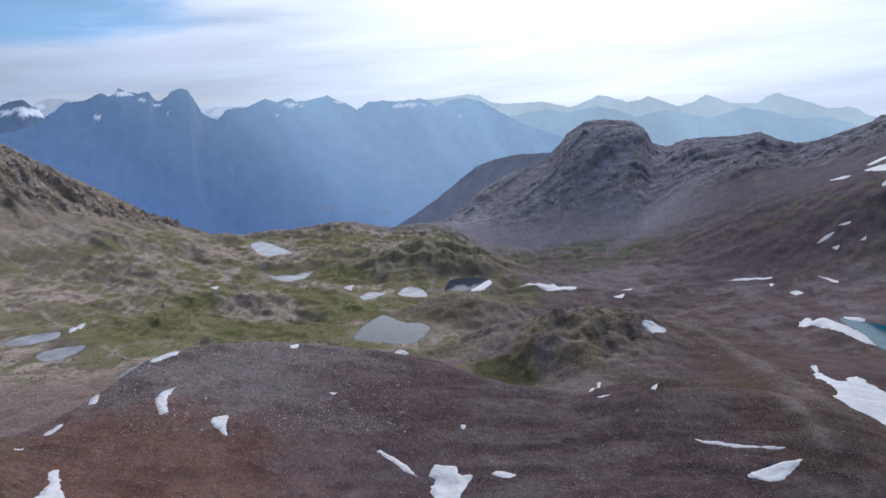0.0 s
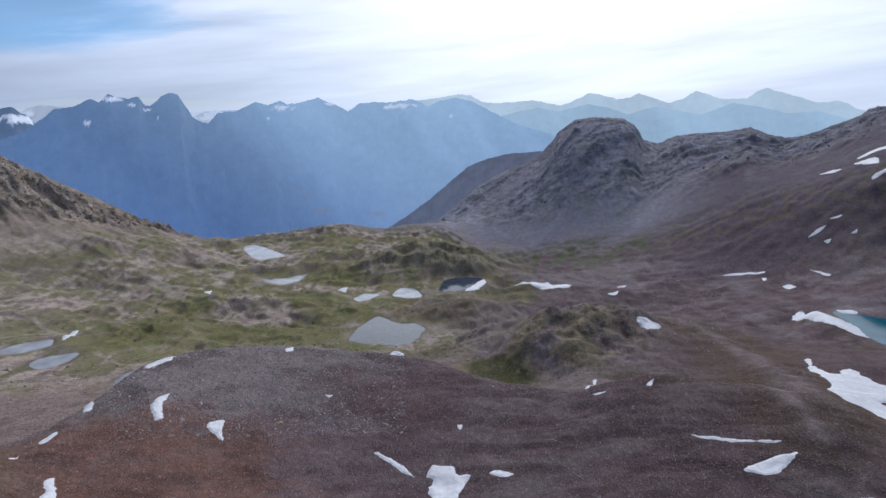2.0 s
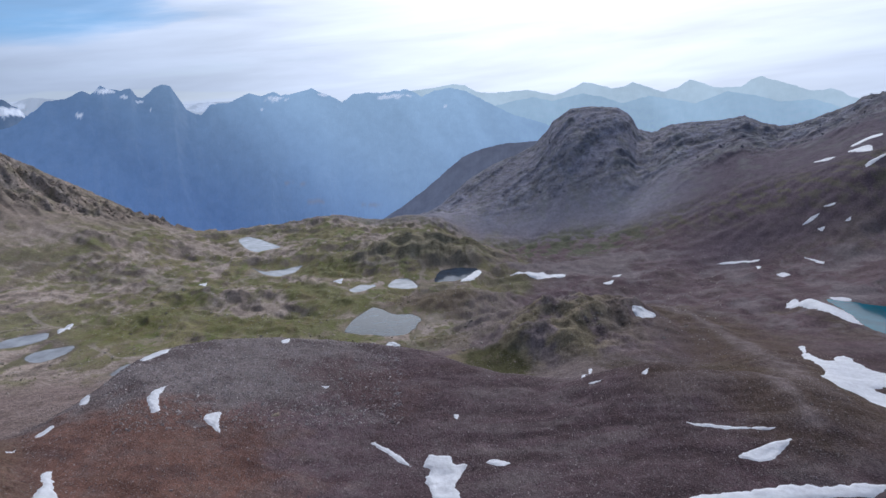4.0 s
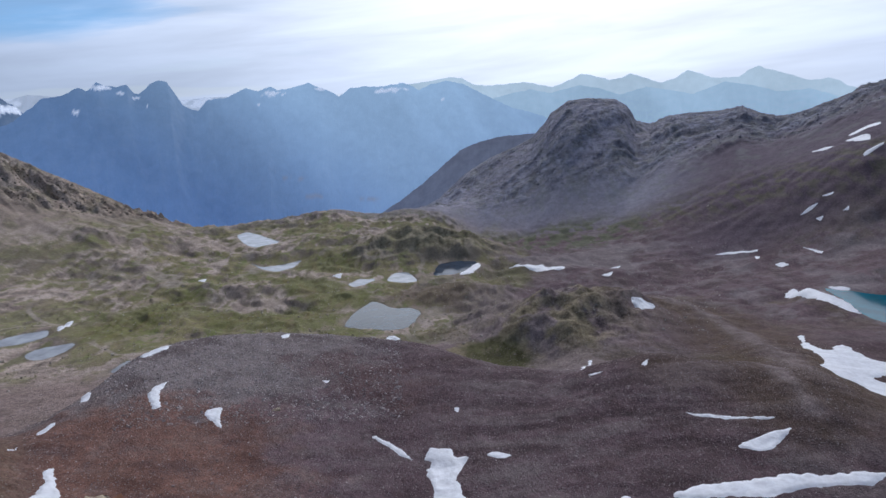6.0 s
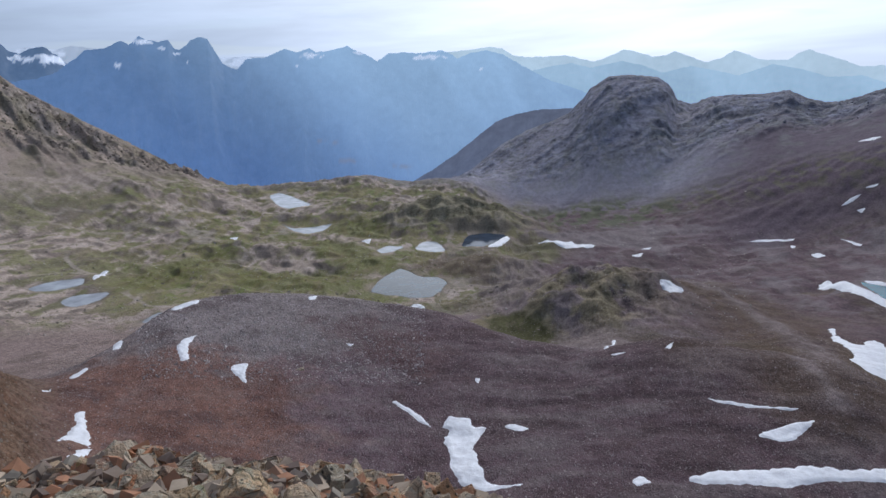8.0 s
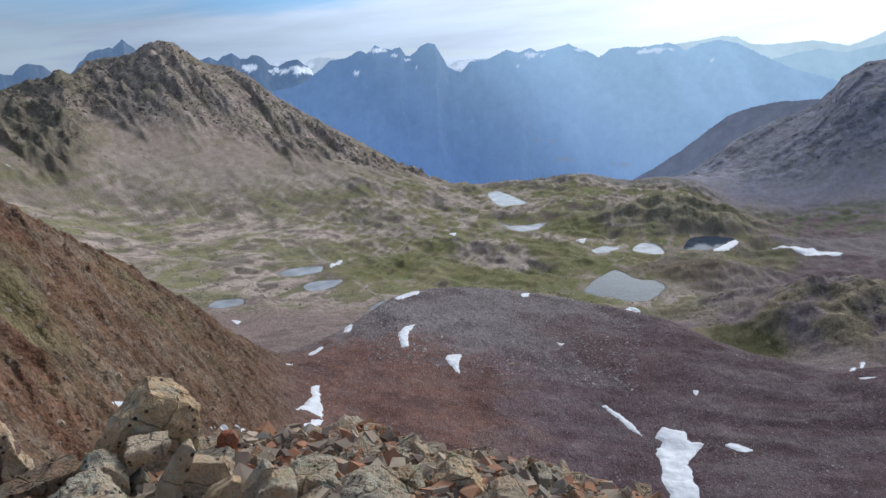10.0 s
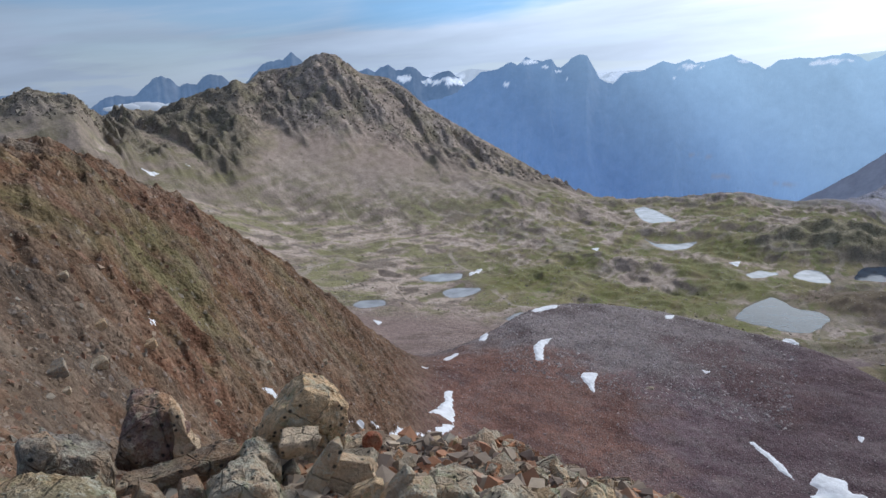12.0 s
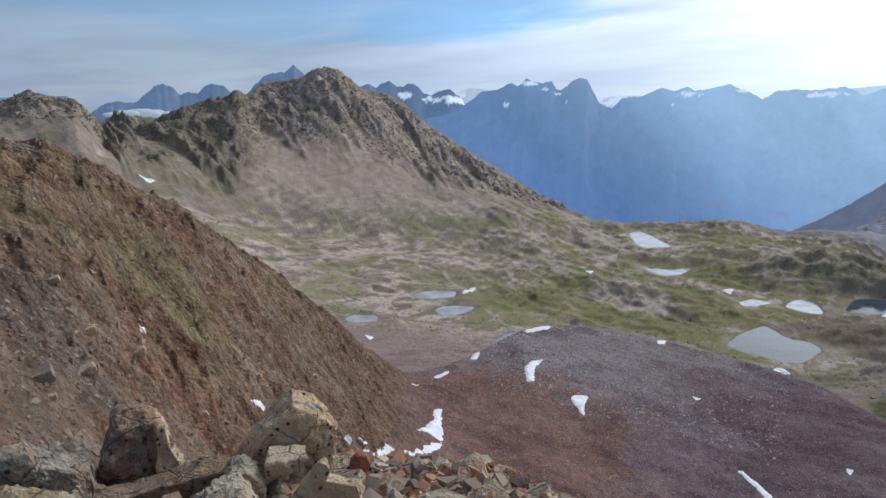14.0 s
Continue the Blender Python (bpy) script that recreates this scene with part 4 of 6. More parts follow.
def sheet(name, x, y, z, closed):
    """A mesh over a grid of rows (distance) and columns (bearing)."""
    rows, cols = x.shape
    idx = np.arange(rows * cols).reshape(rows, cols)
    nxt = np.roll(idx, -1, 1) if closed else idx[:, 1:]
    cur = idx if closed else idx[:, :-1]
    quads = np.stack([cur[:-1], cur[1:], nxt[1:], nxt[:-1]], -1).reshape(-1, 4)
    me = bpy.data.meshes.new(name)
    me.vertices.add(rows * cols)
    me.vertices.foreach_set("co", np.stack([x, y, z], -1).astype(np.float32).ravel())
    me.loops.add(quads.size)
    me.loops.foreach_set("vertex_index", quads.astype(np.int32).ravel())
    me.polygons.add(len(quads))
    me.polygons.foreach_set("loop_start", np.arange(0, quads.size, 4, dtype=np.int32))
    me.update(calc_edges=True)
    me.polygons.foreach_set("use_smooth", np.ones(len(quads), bool))
    me.validate()
    return me


def paint(me, name, values):
    if values.ndim == 3:
        at = me.color_attributes.new(name, "FLOAT_COLOR", "POINT")
        rgba = np.concatenate([values.reshape(-1, 3), np.ones((values.shape[0] * values.shape[1], 1))], 1)
        at.data.foreach_set("color", rgba.astype(np.float32).ravel())
    else:
        me.attributes.new(name, "FLOAT", "POINT").data.foreach_set("value", values.astype(np.float32).ravel())


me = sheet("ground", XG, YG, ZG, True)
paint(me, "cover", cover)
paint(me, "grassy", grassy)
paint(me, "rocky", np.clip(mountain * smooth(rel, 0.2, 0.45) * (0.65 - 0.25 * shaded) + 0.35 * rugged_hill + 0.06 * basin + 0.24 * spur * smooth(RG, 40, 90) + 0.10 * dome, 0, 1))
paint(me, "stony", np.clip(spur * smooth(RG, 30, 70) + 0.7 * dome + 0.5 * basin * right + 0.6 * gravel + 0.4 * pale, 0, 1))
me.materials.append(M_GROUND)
tagged(new("ground", me), "alpine ground of scree, moraine, turf and rocky mountainsides", "ground", kind="structure")

# ---- water ----
for name, level, outline in LAKES:
    ring = rounded(outline, 1)
    cx, cy = sum(p[0] for p in ring) / len(ring), sum(p[1] for p in ring) / len(ring)
    bm = bmesh.new()
    grown = []
    for x, y in ring:
        d = math.hypot(x - cx, y - cy)
        k = 1 + 5.0 / max(d, 1)
        grown.append(bm.verts.new((cx + (x - cx) * k, cy + (y - cy) * k, level)))
    bm.faces.new(grown)
    bmesh.ops.triangulate(bm, faces=bm.faces)
    wm = bpy.data.meshes.new(name)
    bm.normal_update()
    if bm.faces[:][0].normal.z < 0:
        bmesh.ops.reverse_faces(bm, faces=bm.faces)
    bm.to_mesh(wm)
    wm.materials.append(M_TURQUOISE if name.startswith("turq") else M_GREY_WATER if name in ("grey_pond", "moraine_pool") else M_SKY_TINT_WATER if name in ("rim_tarn", "crescent_tarn", "small_tarn", "round_tarn") else M_DARK_WATER if name == "dark_tarn" else M_WATER)
    label = {"turquoise_lake": "turquoise glacial lake with snow along its shore", "dark_tarn": "dark still tarn below a grassy knoll",
             "grey_pond": "grey pond on a gravel flat", "moraine_pool": "small grey pool at the edge of the moraine"}.get(name, "still mountain lake reflecting the pale sky" if name == "mountain_lake" else "small tarn with a pale sky reflection painted into its colour")
    tagged(new(name, wm), label, "lake", kind="structure")

# snow left from the winter, outlines in plan
SNOW = []
SNOW.append([(-360.0, 627.3), (-383.8, 688.3), (-378.9, 699.6), (-358.9, 648.0)])
SNOW.append([(-181.1, 399.5), (-181.7, 420.2), (-174.9, 437.4), (-167.6, 412.2), (-172.8, 403.1), (-175.5, 392.9)])
SNOW.append([(-150.8, 344.4), (-146.2, 357), (-145.6, 343.7), (-142.6, 332.1), (-135.8, 317.5), (-139.8, 314.5), (-145.5, 325.5), (-149, 330.2)])
SNOW.append([(-184.8, 332.3), (-209.8, 386.1), (-189.8, 357.2), (-179.3, 333.2)])
SNOW.append([(-183.1, 289.3), (-184.5, 302.1), (-181.2, 306.0), (-179.5, 293.5)])
SNOW.append([(-143.5, 212.0), (-146.1, 226.8), (-147.8, 235.0), (-154.7, 245.1), (-152.7, 252.8), (-148.1, 242.7), (-137.0, 226.5), (-131.8, 216.6), (-138.0, 221.5), (-142.0, 219.0)])
SNOW.append([(-118.9, 134.4), (-118.1, 141.2), (-119.9, 149.0), (-116.2, 141.3), (-118.4, 137.9)])
SNOW.append([(-123.6, 152.4), (-125.4, 160.7), (-121.1, 152.8)])
SNOW.append([(-118, 138), (-120.5, 152), (-128.5, 180), (-133, 203), (-137, 219), (-131, 219), (-129, 195), (-122, 167), (-117, 147)])
SNOW.append([(-118, 324.0), (-110.8, 332.4), (-108, 319.0), (-103, 304.5), (-109.4, 311.5), (-114.8, 316)])
SNOW.append([(-32.5, 305.1), (-29.9, 306.8), (-25.3, 300.0), (-16.8, 292.1), (-10.7, 281.4), (-17.8, 286.5), (-24.8, 294.3)])
SNOW.append([(-5.5, 287.5), (-3.7, 291), (1.8, 290), (6.8, 288.5), (7.6, 282.8), (14.4, 282.3), (12, 276.5), (8.6, 268.2), (8.0, 262), (9.7, 254), (10.7, 247), (11.4, 240), (17, 236.6), (30, 234.6), (11, 231), (2, 235), (-1.4, 243), (-3, 252), (-4, 262), (-6.4, 272), (-3.8, 278.2), (-7.2, 282.2)])
SNOW.append([(20.5, 282.2), (25.8, 285.9), (33.9, 282.3), (28.9, 277.5)])
SNOW.append([(119.0, 307.3), (127.8, 302.1), (140.0, 293.2), (156.1, 286.7), (151.8, 285.5), (136.6, 291.4), (124.4, 300.1)])
SNOW.append([(128.4, 267.5), (139.8, 273.1), (149.1, 274.9), (157.3, 275.5), (150.9, 268.8), (143.4, 263.0), (134.5, 261.4)])
SNOW.append([(274.5, 488), (281, 488), (271, 463), (269.9, 449), (270.5, 438), (282.4, 453), (291, 455), (288.1, 439), (286.5, 425), (287, 416), (296, 405), (287, 385), (272, 381), (262, 377), (275, 368), (262, 335), (236, 331), (240, 358), (234, 361), (230, 367), (242, 399), (256, 419), (257, 436), (264, 463)])
SNOW.append([(89.7, 238.5), (101.9, 241.6), (120.5, 242.8), (137.1, 244.5), (148.2, 244.2), (151.0, 240.9), (173.5, 240.8), (177.0, 238.2), (164.7, 230.1), (149.5, 233.9), (138.2, 233.2), (120.6, 228.6), (94.0, 231.5)])
SNOW.append([(68.7, 238.7), (74.2, 242.5), (76.9, 236.2), (69.6, 233.6)])
SNOW.append([(336.7, 628.5), (357.0, 645.0), (351.3, 597.3), (354.5, 576.3), (358.8, 558.6), (348.7, 521.0), (341.0, 536.9), (337.9, 564.1), (335.5, 595.0)])
SNOW.append([(365.6, 604.3), (383.7, 617.2), (382.4, 593.8), (374.8, 586.7), (366.1, 596.1)])
SNOW.append([(174.5, 579), (185.9, 588), (201, 590), (193, 567), (182.2, 563), (174, 569)])
SNOW.append([(104.5, 947.7), (139.5, 934.1), (186.0, 916.8), (175.0, 883.3), (138.9, 902.8)])
SNOW.append([(34.8, 891.3), (52.8, 942.9), (66.7, 960.3), (71.1, 941.7), (54.2, 898.9)])
SNOW.append([(84.9, 378.8), (111.0, 469.5), (116.2, 468.9), (89.5, 377.7)])
SNOW.append([(85.5, 363.1), (96.3, 362.2), (88.3, 358.8)])
SNOW.append([(374.4, 881.8), (391.6, 879.3), (419.6, 846.1), (413.1, 839.3), (388.2, 870.9)])
SNOW.append([(403.7, 829.1), (405.9, 813.5), (394.7, 799.9)])
SNOW.append([(481.0, 871.3), (494.7, 874.5), (505.3, 868.5), (493.2, 864.5)])
SNOW.append([(509.4, 877.2), (522.5, 863.8), (515.3, 862.6)])
SNOW.append([(628, 1024), (664, 1003), (655, 988), (622, 1002)])
SNOW.append([(571, 893), (594, 887), (590, 880), (566, 881)])
SNOW.append([(588.4, 1050.6), (599.0, 1031.4), (598.2, 999.3), (588.2, 1011.7)])
SNOW.append([(608.4, 999.6), (616.7, 981.4), (621.7, 958.7), (602.0, 926.9), (600.1, 959.7)])
SNOW.append([(487.5, 846.0), (496.6, 840.7), (489.3, 834.3)])
SNOW.append([(507.7, 823.2), (517.0, 822.9), (511.4, 815.5)])
SNOW.append([(217.0, 852.1), (237.5, 864.2), (227.8, 840.6)])
SNOW.append([(241.5, 899.2), (259.4, 903.4), (249.3, 883.3)])
SNOW.append([(-45.7, 598.9), (-37.6, 602.3), (-29.4, 594.2), (-32.2, 537.1)])
SNOW.append([(-109.9, 467.4), (-104.9, 478.0), (-102.8, 464.3), (-106.8, 458.8)])
SNOW.append([(-137.4, 903.1), (-123.0, 922.9), (-122.9, 892.1)])
SNOW.append([(-67.3, 376.0), (-61.2, 377.1), (-63.2, 371.2)])
SNOW.append([(8.9, 337.4), (12.2, 337.3), (11.4, 330.9), (9.4, 332.6)])
SNOW.append([(116.5, 363.8), (123.6, 369.2), (118.5, 359.3)])
SNOW.append([(449.8, 810.1), (456.7, 766.2), (449.7, 760.5)])
SNOW.append([(399.7, 769.2), (409.1, 768.9), (411.1, 753.8), (399.9, 750.6)])
SNOW.append([(-313.4, 890.9), (-305.3, 908.1), (-301.2, 885.7)])
SNOW.append([(-110.6, 98.7), (-111.6, 101.8), (-111.3, 105.0), (-109.9, 102.2)])
SNOW.append([(-727.8, 500.8), (-729.0, 514.0), (-728.1, 529.8), (-720.7, 511.0)])
SNOW.append([(-761.5, 588.9), (-759.1, 599.3), (-754.7, 590.1)])
SNOW.append([(-111.5, 74.1), (-112.2, 76.1), (-110.6, 75.5), (-106.9, 71.9)])
SNOW.append([(-339.7, 430.9), (-329.5, 432.2), (-323.2, 417.7)])
SNOW.append([(-185.7, 293.5), (-186.3, 308.9), (-182.1, 307.5), (-180.3, 293.0)])
SNOW.append([(-179.4, 263.5), (-180.9, 275.5), (-177.5, 266.6)])


def snow_patch(outline, serial):
    """A thin field of old snow that follows the ground, with a ragged edge."""
    ring = rounded(outline, 1)
    xs, ys = np.array([p[0] for p in ring]), np.array([p[1] for p in ring])
    size = max(np.ptp(xs), np.ptp(ys))
    step = max(0.3, size / 110)
    gx, gy = np.meshgrid(np.arange(xs.min() - 3, xs.max() + 3, step), np.arange(ys.min() - 3, ys.max() + 3, step))
    sd = poly_sd(gx, gy, ring) + 0.15 + 0.006 * size + (0.35 + 0.02 * size) * fbm(gx, gy, 2.5 + size * 0.09, 4, 200 + serial) + (0.3 + 0.013 * size) * fbm(gx, gy, 1.2 + size * 0.035, 3, 240 + serial)
    rise = np.clip(-sd * 0.3, -0.5, 0.25 + 0.004 * size) + np.where(sd < 0, 0.06 * fbm(gx, gy, 4, 3, 210), 0)
    z = ground_z(gx, gy) + rise
    keep = sd < step * 1.6 + 1.0
    ids, verts, faces = -np.ones(gx.shape, int), [], []
    for i, j in zip(*np.nonzero(keep)):
        ids[i, j] = len(verts)
        verts.append((gx[i, j], gy[i, j], z[i, j]))
    for i in range(gx.shape[0] - 1):
        for j in range(gx.shape[1] - 1):
            q = (ids[i, j], ids[i, j + 1], ids[i + 1, j + 1], ids[i + 1, j])
            if min(q) >= 0:
                faces.append(q)
    if not faces:
        return
    sm = bpy.data.meshes.new("snow_patch")
    sm.from_pydata(verts, [], faces)
    sm.polygons.foreach_set("use_smooth", np.ones(len(faces), bool))
    sm.materials.append(M_SNOW)
    tagged(new("snow_patch", sm), "broad field of old white snow in a stony hollow" if size > 45 else "small patch of old white snow on stony ground",
           "snow patch", group="snow patches")


for serial, outline in enumerate(SNOW):
    snow_patch(outline, serial)


# ---- far ranges, beyond the deep valley ----
FIELDS = [(9.3, -7.75, 1.0, 0.28), (5.2, -8.2, 1.3, 0.3), (11.2, -6.2, 1.2, 0.16)]      # pale meadows on the valley floor


def far_range(name, knots, dist, rock, air, air_low, seed, snow_spots=(), rugged=1.0, label="", air_east=None):
    """A mountain wall: crest from bearing and height angle, flanks with spurs and gullies that run down to the valley."""
    k = sorted(knots)
    az = np.arange(k[0][0], k[-1][0], 0.09)
    el = np.interp(az, [q[0] for q in k], [q[1] for q in k])
    n = 64
    s = np.linspace(0, 1, n)[:, None] ** 1.25
    top = EYE + dist * np.tan(np.radians(el))[None, :]
    a2 = np.repeat(az[None, :], n, 0)
    along = np.radians(a2) * dist
    down = (top + 950) * s
    spurs = fbm(along + 60 * fbm(along, down, 400, 3, seed + 9), down * 0.33, 420, 6, seed, 0.55, True) - 0.5
    jag = fbm(along, along * 0 + 3.3, 46, 5, seed + 5, 0.62)
    jag2 = fbm(along + 0.9 * down, down, 260, 5, seed + 15, 0.6)
    r = dist - 900 * s - (0.04 + s) * (1 - 0.6 * s) * 620 * spurs * rugged
    z = top + rugged * 12 * jag * (1 - s) - down + 40 * spurs * s * (1 - s)
    x, y = -r * np.sin(np.radians(a2)), r * np.cos(np.radians(a2))
    me = sheet(name, x, y, z, False)
    snowy = np.zeros(x.shape)
    ragged = fbm(along, down * 2.2, 80, 5, seed + 31, 0.65)
    for sa, se, wa, we in snow_spots:
        e2 = np.degrees(np.arctan2(z - EYE, r))
        snowy = np.maximum(snowy, 1.1 - ((a2 - sa) / wa) ** 2 - ((e2 - se) / we) ** 2 + 1.7 * ragged)
    # shading for shoulders that lean off the peaks and overlap, put into the glow
    shoulder_tone = fbm(along + 0.75 * down, down * 0.22 + 0.2 * along, 620, 3, seed + 21, 0.5)
    gullies = fbm(along + 0.8 * down + 120 * jag2, down * 0.7 - 0.3 * along, 170, 5, seed + 25, 0.6, True) - 0.5
    # gullies and spurs as light and dark tone for the glow
    paint(me, "relief_tone", 0.2 * spurs + 0.35 * jag2 + 0.5 * gullies)
    paint(me, "shoulder_tone", shoulder_tone)
    e2 = np.degrees(np.arctan2(z - EYE, r))
    fields = np.zeros(x.shape)
    for sa, se, wa, we in FIELDS:
        fields = np.maximum(fields, 1.0 - ((a2 - sa) / wa) ** 2 - ((e2 - se) / we) ** 2 + 0.9 * fbm(along, down * 2, 60, 3, 77))
    paint(me, "meadow", smooth(fields, 0.4, 0.9) * (name == "backdrop_massif"))
    paint(me, "snowy", smooth(snowy, 0.6, 0.9))
    zc = float(np.max(top))
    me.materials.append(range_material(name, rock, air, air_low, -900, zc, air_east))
    tagged(new(name, me), label, "mountain range", kind="structure")


FAR_PALE = [(6, -6), (2, 0.9), (-0.7, 1.2), (-2.1, 1.42), (-3.0, 1.29), (-4.0, 0.75), (-5.3, 0.65), (-8.1, 0.83), (-10.3, 0.37), (-11.7, 0.9), (-12.5, 1.34), (-13.4, 1.16), (-14.7, 0.8), (-15.6, 0.89),
            (-16.3, 1.23), (-17.3, 0.88), (-18.5, 0.44), (-19.6, 0.69), (-20.5, 1.32), (-21.4, 1.02), (-22.2, 0.68), (-24.1, 0.63), (-24.7, 1.07), (-25.4, 1.39), (-26.4, 1.06), (-27.5, 0.73),
            (-28.6, 0.32), (-29.5, 0.24), (-30.0, 0.39), (-30.7, 0.2), (-31.4, -0.27), (-32.4, -0.54), (-40, -1)]
FAR_BLUE = [(-3, -1.2), (-5, -0.5), (-7, 0.0), (-8.6, 0.25), (-10, -0.1), (-12.4, 0.45), (-14.2, 0.1), (-15.5, -0.4), (-17.5, 0.15), (-19.3, -0.15), (-21, -0.5), (-23.2, 0.35), (-25, 0.05), (-27, -0.5), (-29, -0.35), (-31, -1.0), (-34, -1.6), (-40, -2.4)]
MASSIF = [(36, -3), (33.5, -1.6), (31.6, -1.3), (30.3, -0.9), (29.8, -0.43), (28.9, 0.16), (28.3, 0.68), (27.0, 0.85), (26.4, 1.17), (25.9, 1.38), (25.4, 1.1), (24.7, 1.72), (24.2, 1.48), (23.4, 1.37),
          (22.7, 1.5), (22.3, 0.88), (22.0, 0.8), (21.2, 1.43), (20.5, 1.81), (19.9, 1.65), (19.5, 0.89), (19.0, -0.05), (18.5, -0.39), (17.9, -0.57), (17.2, 0.17), (16.6, 0.3), (15.5, 0.39), (14.8, 0.82)]
MASSIF_EAST = [(14.2, 1.04), (13.3, 0.78), (12.4, 1.09), (11.8, 0.83), (10.9, 0.92), (10.2, 1.1), (9.4, 1.32), (8.8, 1.02), (7.9, 0.75), (7.0, 0.17), (6.2, 0.75), (4.8, 0.93), (3.9, 0.84), (2.9, 0.93),
               (1.8, 1.11), (1.1, 0.84), (0.5, 0.48), (-0.5, 0.93), (-1.7, 1.15), (-3.1, 0.84), (-4.4, 0.16), (-6.8, -1.06), (-9.5, -1.87), (-14, -4), (-22, -7)]
FAR_LEFT = [(74, 0.5), (66, 0.3), (63.8, 0.0), (62.4, -0.09), (61.1, -0.19), (59.8, 0.14), (59.3, -0.22), (58.7, -1.0), (58.2, -1.1), (57.1, -0.38), (56.3, -0.27), (55.2, -0.41), (54.6, 0.11), (53.7, 0.88),
            (53.1, 1.08), (52.5, 0.79), (52.0, 0.24), (51.3, 0.49), (50.7, 0.31), (50.2, 0.9), (49.7, 1.1), (48.8, 0.97), (48.0, 0.32), (47.2, 0.19), (46.5, 0.95), (45.6, 1.8), (44.5, 2.09), (44.1, 2.0)]
FAR_LEFT_EAST = [(43.4, 2.64), (42.8, 2.12), (42.1, 1.43), (40, 1.1), (38.1, 1.04), (37.5, 1.21), (36.9, 0.94), (36.3, 1.29), (35.8, 1.5), (35.2, 1.05), (34.7, 1.0), (34.3, 1.31), (33.7, 1.17), (33.1, 0.59),
                 (32.5, 0.35), (31.5, 0.79), (30.9, 0.87), (30.2, 0.33), (29.5, -0.35), (28.6, -0.81), (27, -3)]
GLACIER = [(38, -1), (34, 0.1), (32.3, 0.73), (31.4, 0.82), (30.8, 0.67), (30.2, 0.67), (29.2, 0.95), (28.5, 0.9), (27.8, 0.8), (24, 0.6), (20, 0.3), (18.9, 0.3), (17.2, 0.42), (15.5, 0.42), (12, 0.2), (5, 0)]
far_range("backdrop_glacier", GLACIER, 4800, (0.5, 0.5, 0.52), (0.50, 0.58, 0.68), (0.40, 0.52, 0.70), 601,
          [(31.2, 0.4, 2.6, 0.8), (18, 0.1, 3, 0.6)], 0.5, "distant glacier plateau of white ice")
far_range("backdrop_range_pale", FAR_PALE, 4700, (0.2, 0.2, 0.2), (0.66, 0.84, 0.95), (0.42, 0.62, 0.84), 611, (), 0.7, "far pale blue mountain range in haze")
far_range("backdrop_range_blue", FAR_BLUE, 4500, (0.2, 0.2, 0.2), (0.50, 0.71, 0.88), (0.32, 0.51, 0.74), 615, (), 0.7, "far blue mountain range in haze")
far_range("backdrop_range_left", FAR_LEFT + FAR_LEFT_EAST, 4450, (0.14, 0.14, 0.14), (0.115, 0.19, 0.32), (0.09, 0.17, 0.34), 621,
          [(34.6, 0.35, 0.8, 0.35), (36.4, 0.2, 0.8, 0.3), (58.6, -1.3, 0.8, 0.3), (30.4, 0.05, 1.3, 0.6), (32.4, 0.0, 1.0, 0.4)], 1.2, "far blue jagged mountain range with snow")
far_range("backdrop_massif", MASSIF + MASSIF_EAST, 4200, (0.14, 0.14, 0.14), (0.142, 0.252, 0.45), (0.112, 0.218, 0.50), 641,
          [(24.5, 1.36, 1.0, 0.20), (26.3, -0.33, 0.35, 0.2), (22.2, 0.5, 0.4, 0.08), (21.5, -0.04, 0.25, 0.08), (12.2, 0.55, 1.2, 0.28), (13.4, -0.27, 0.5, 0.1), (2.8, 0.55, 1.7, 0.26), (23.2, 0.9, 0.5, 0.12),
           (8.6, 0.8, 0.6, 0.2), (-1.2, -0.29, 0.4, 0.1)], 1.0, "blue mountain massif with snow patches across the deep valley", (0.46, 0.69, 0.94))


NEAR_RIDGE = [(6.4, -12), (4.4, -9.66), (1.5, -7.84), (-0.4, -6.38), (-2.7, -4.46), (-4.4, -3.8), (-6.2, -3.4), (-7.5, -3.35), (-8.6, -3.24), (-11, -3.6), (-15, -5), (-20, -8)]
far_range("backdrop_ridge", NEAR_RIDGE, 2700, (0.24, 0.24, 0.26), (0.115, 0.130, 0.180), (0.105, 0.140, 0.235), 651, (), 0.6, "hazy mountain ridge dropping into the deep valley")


def cloud_bank():
    """A low bank of mist lying in a far valley."""
    bm = bmesh.new()
    rng = random.Random(5)
    for i in range(14):
        az = 56.6 - 4.0 * i / 13
        w = 1 - abs(i - 6.5) / 8.0
        d = 4150 + rng.uniform(-60, 60)
        z = EYE + d * math.tan(radians(-1.25 + rng.uniform(-0.06, 0.06)))
        m = pose(-d * math.sin(radians(az)), d * math.cos(radians(az)), z, 0, 0, az) @ Matrix.Diagonal((58, 40, 10 + 24 * w, 1))
        bmesh.ops.create_icosphere(bm, subdivisions=3, radius=1, matrix=m)
    for v in bm.verts:
        n = noise.fractal(v.co * 0.012, 1.0, 2.0, 4)
        v.co.z += 9 * n
        v.co.x += 6 * noise.noise(v.co * 0.02)
    me = bpy.data.meshes.new("mist_bank")
    bm.to_mesh(me)
    me.polygons.foreach_set("use_smooth", np.ones(len(me.polygons), bool))
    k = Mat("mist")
    # the pale daylight on the mist is put in as its own glow
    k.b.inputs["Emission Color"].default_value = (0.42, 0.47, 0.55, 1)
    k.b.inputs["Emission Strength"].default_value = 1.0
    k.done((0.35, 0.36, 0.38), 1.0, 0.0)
    me.materials.append(k.m)
    tagged(new("backdrop_mist_bank", me), "low white bank of mist lying in a distant valley", "mist", kind="structure")


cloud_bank()


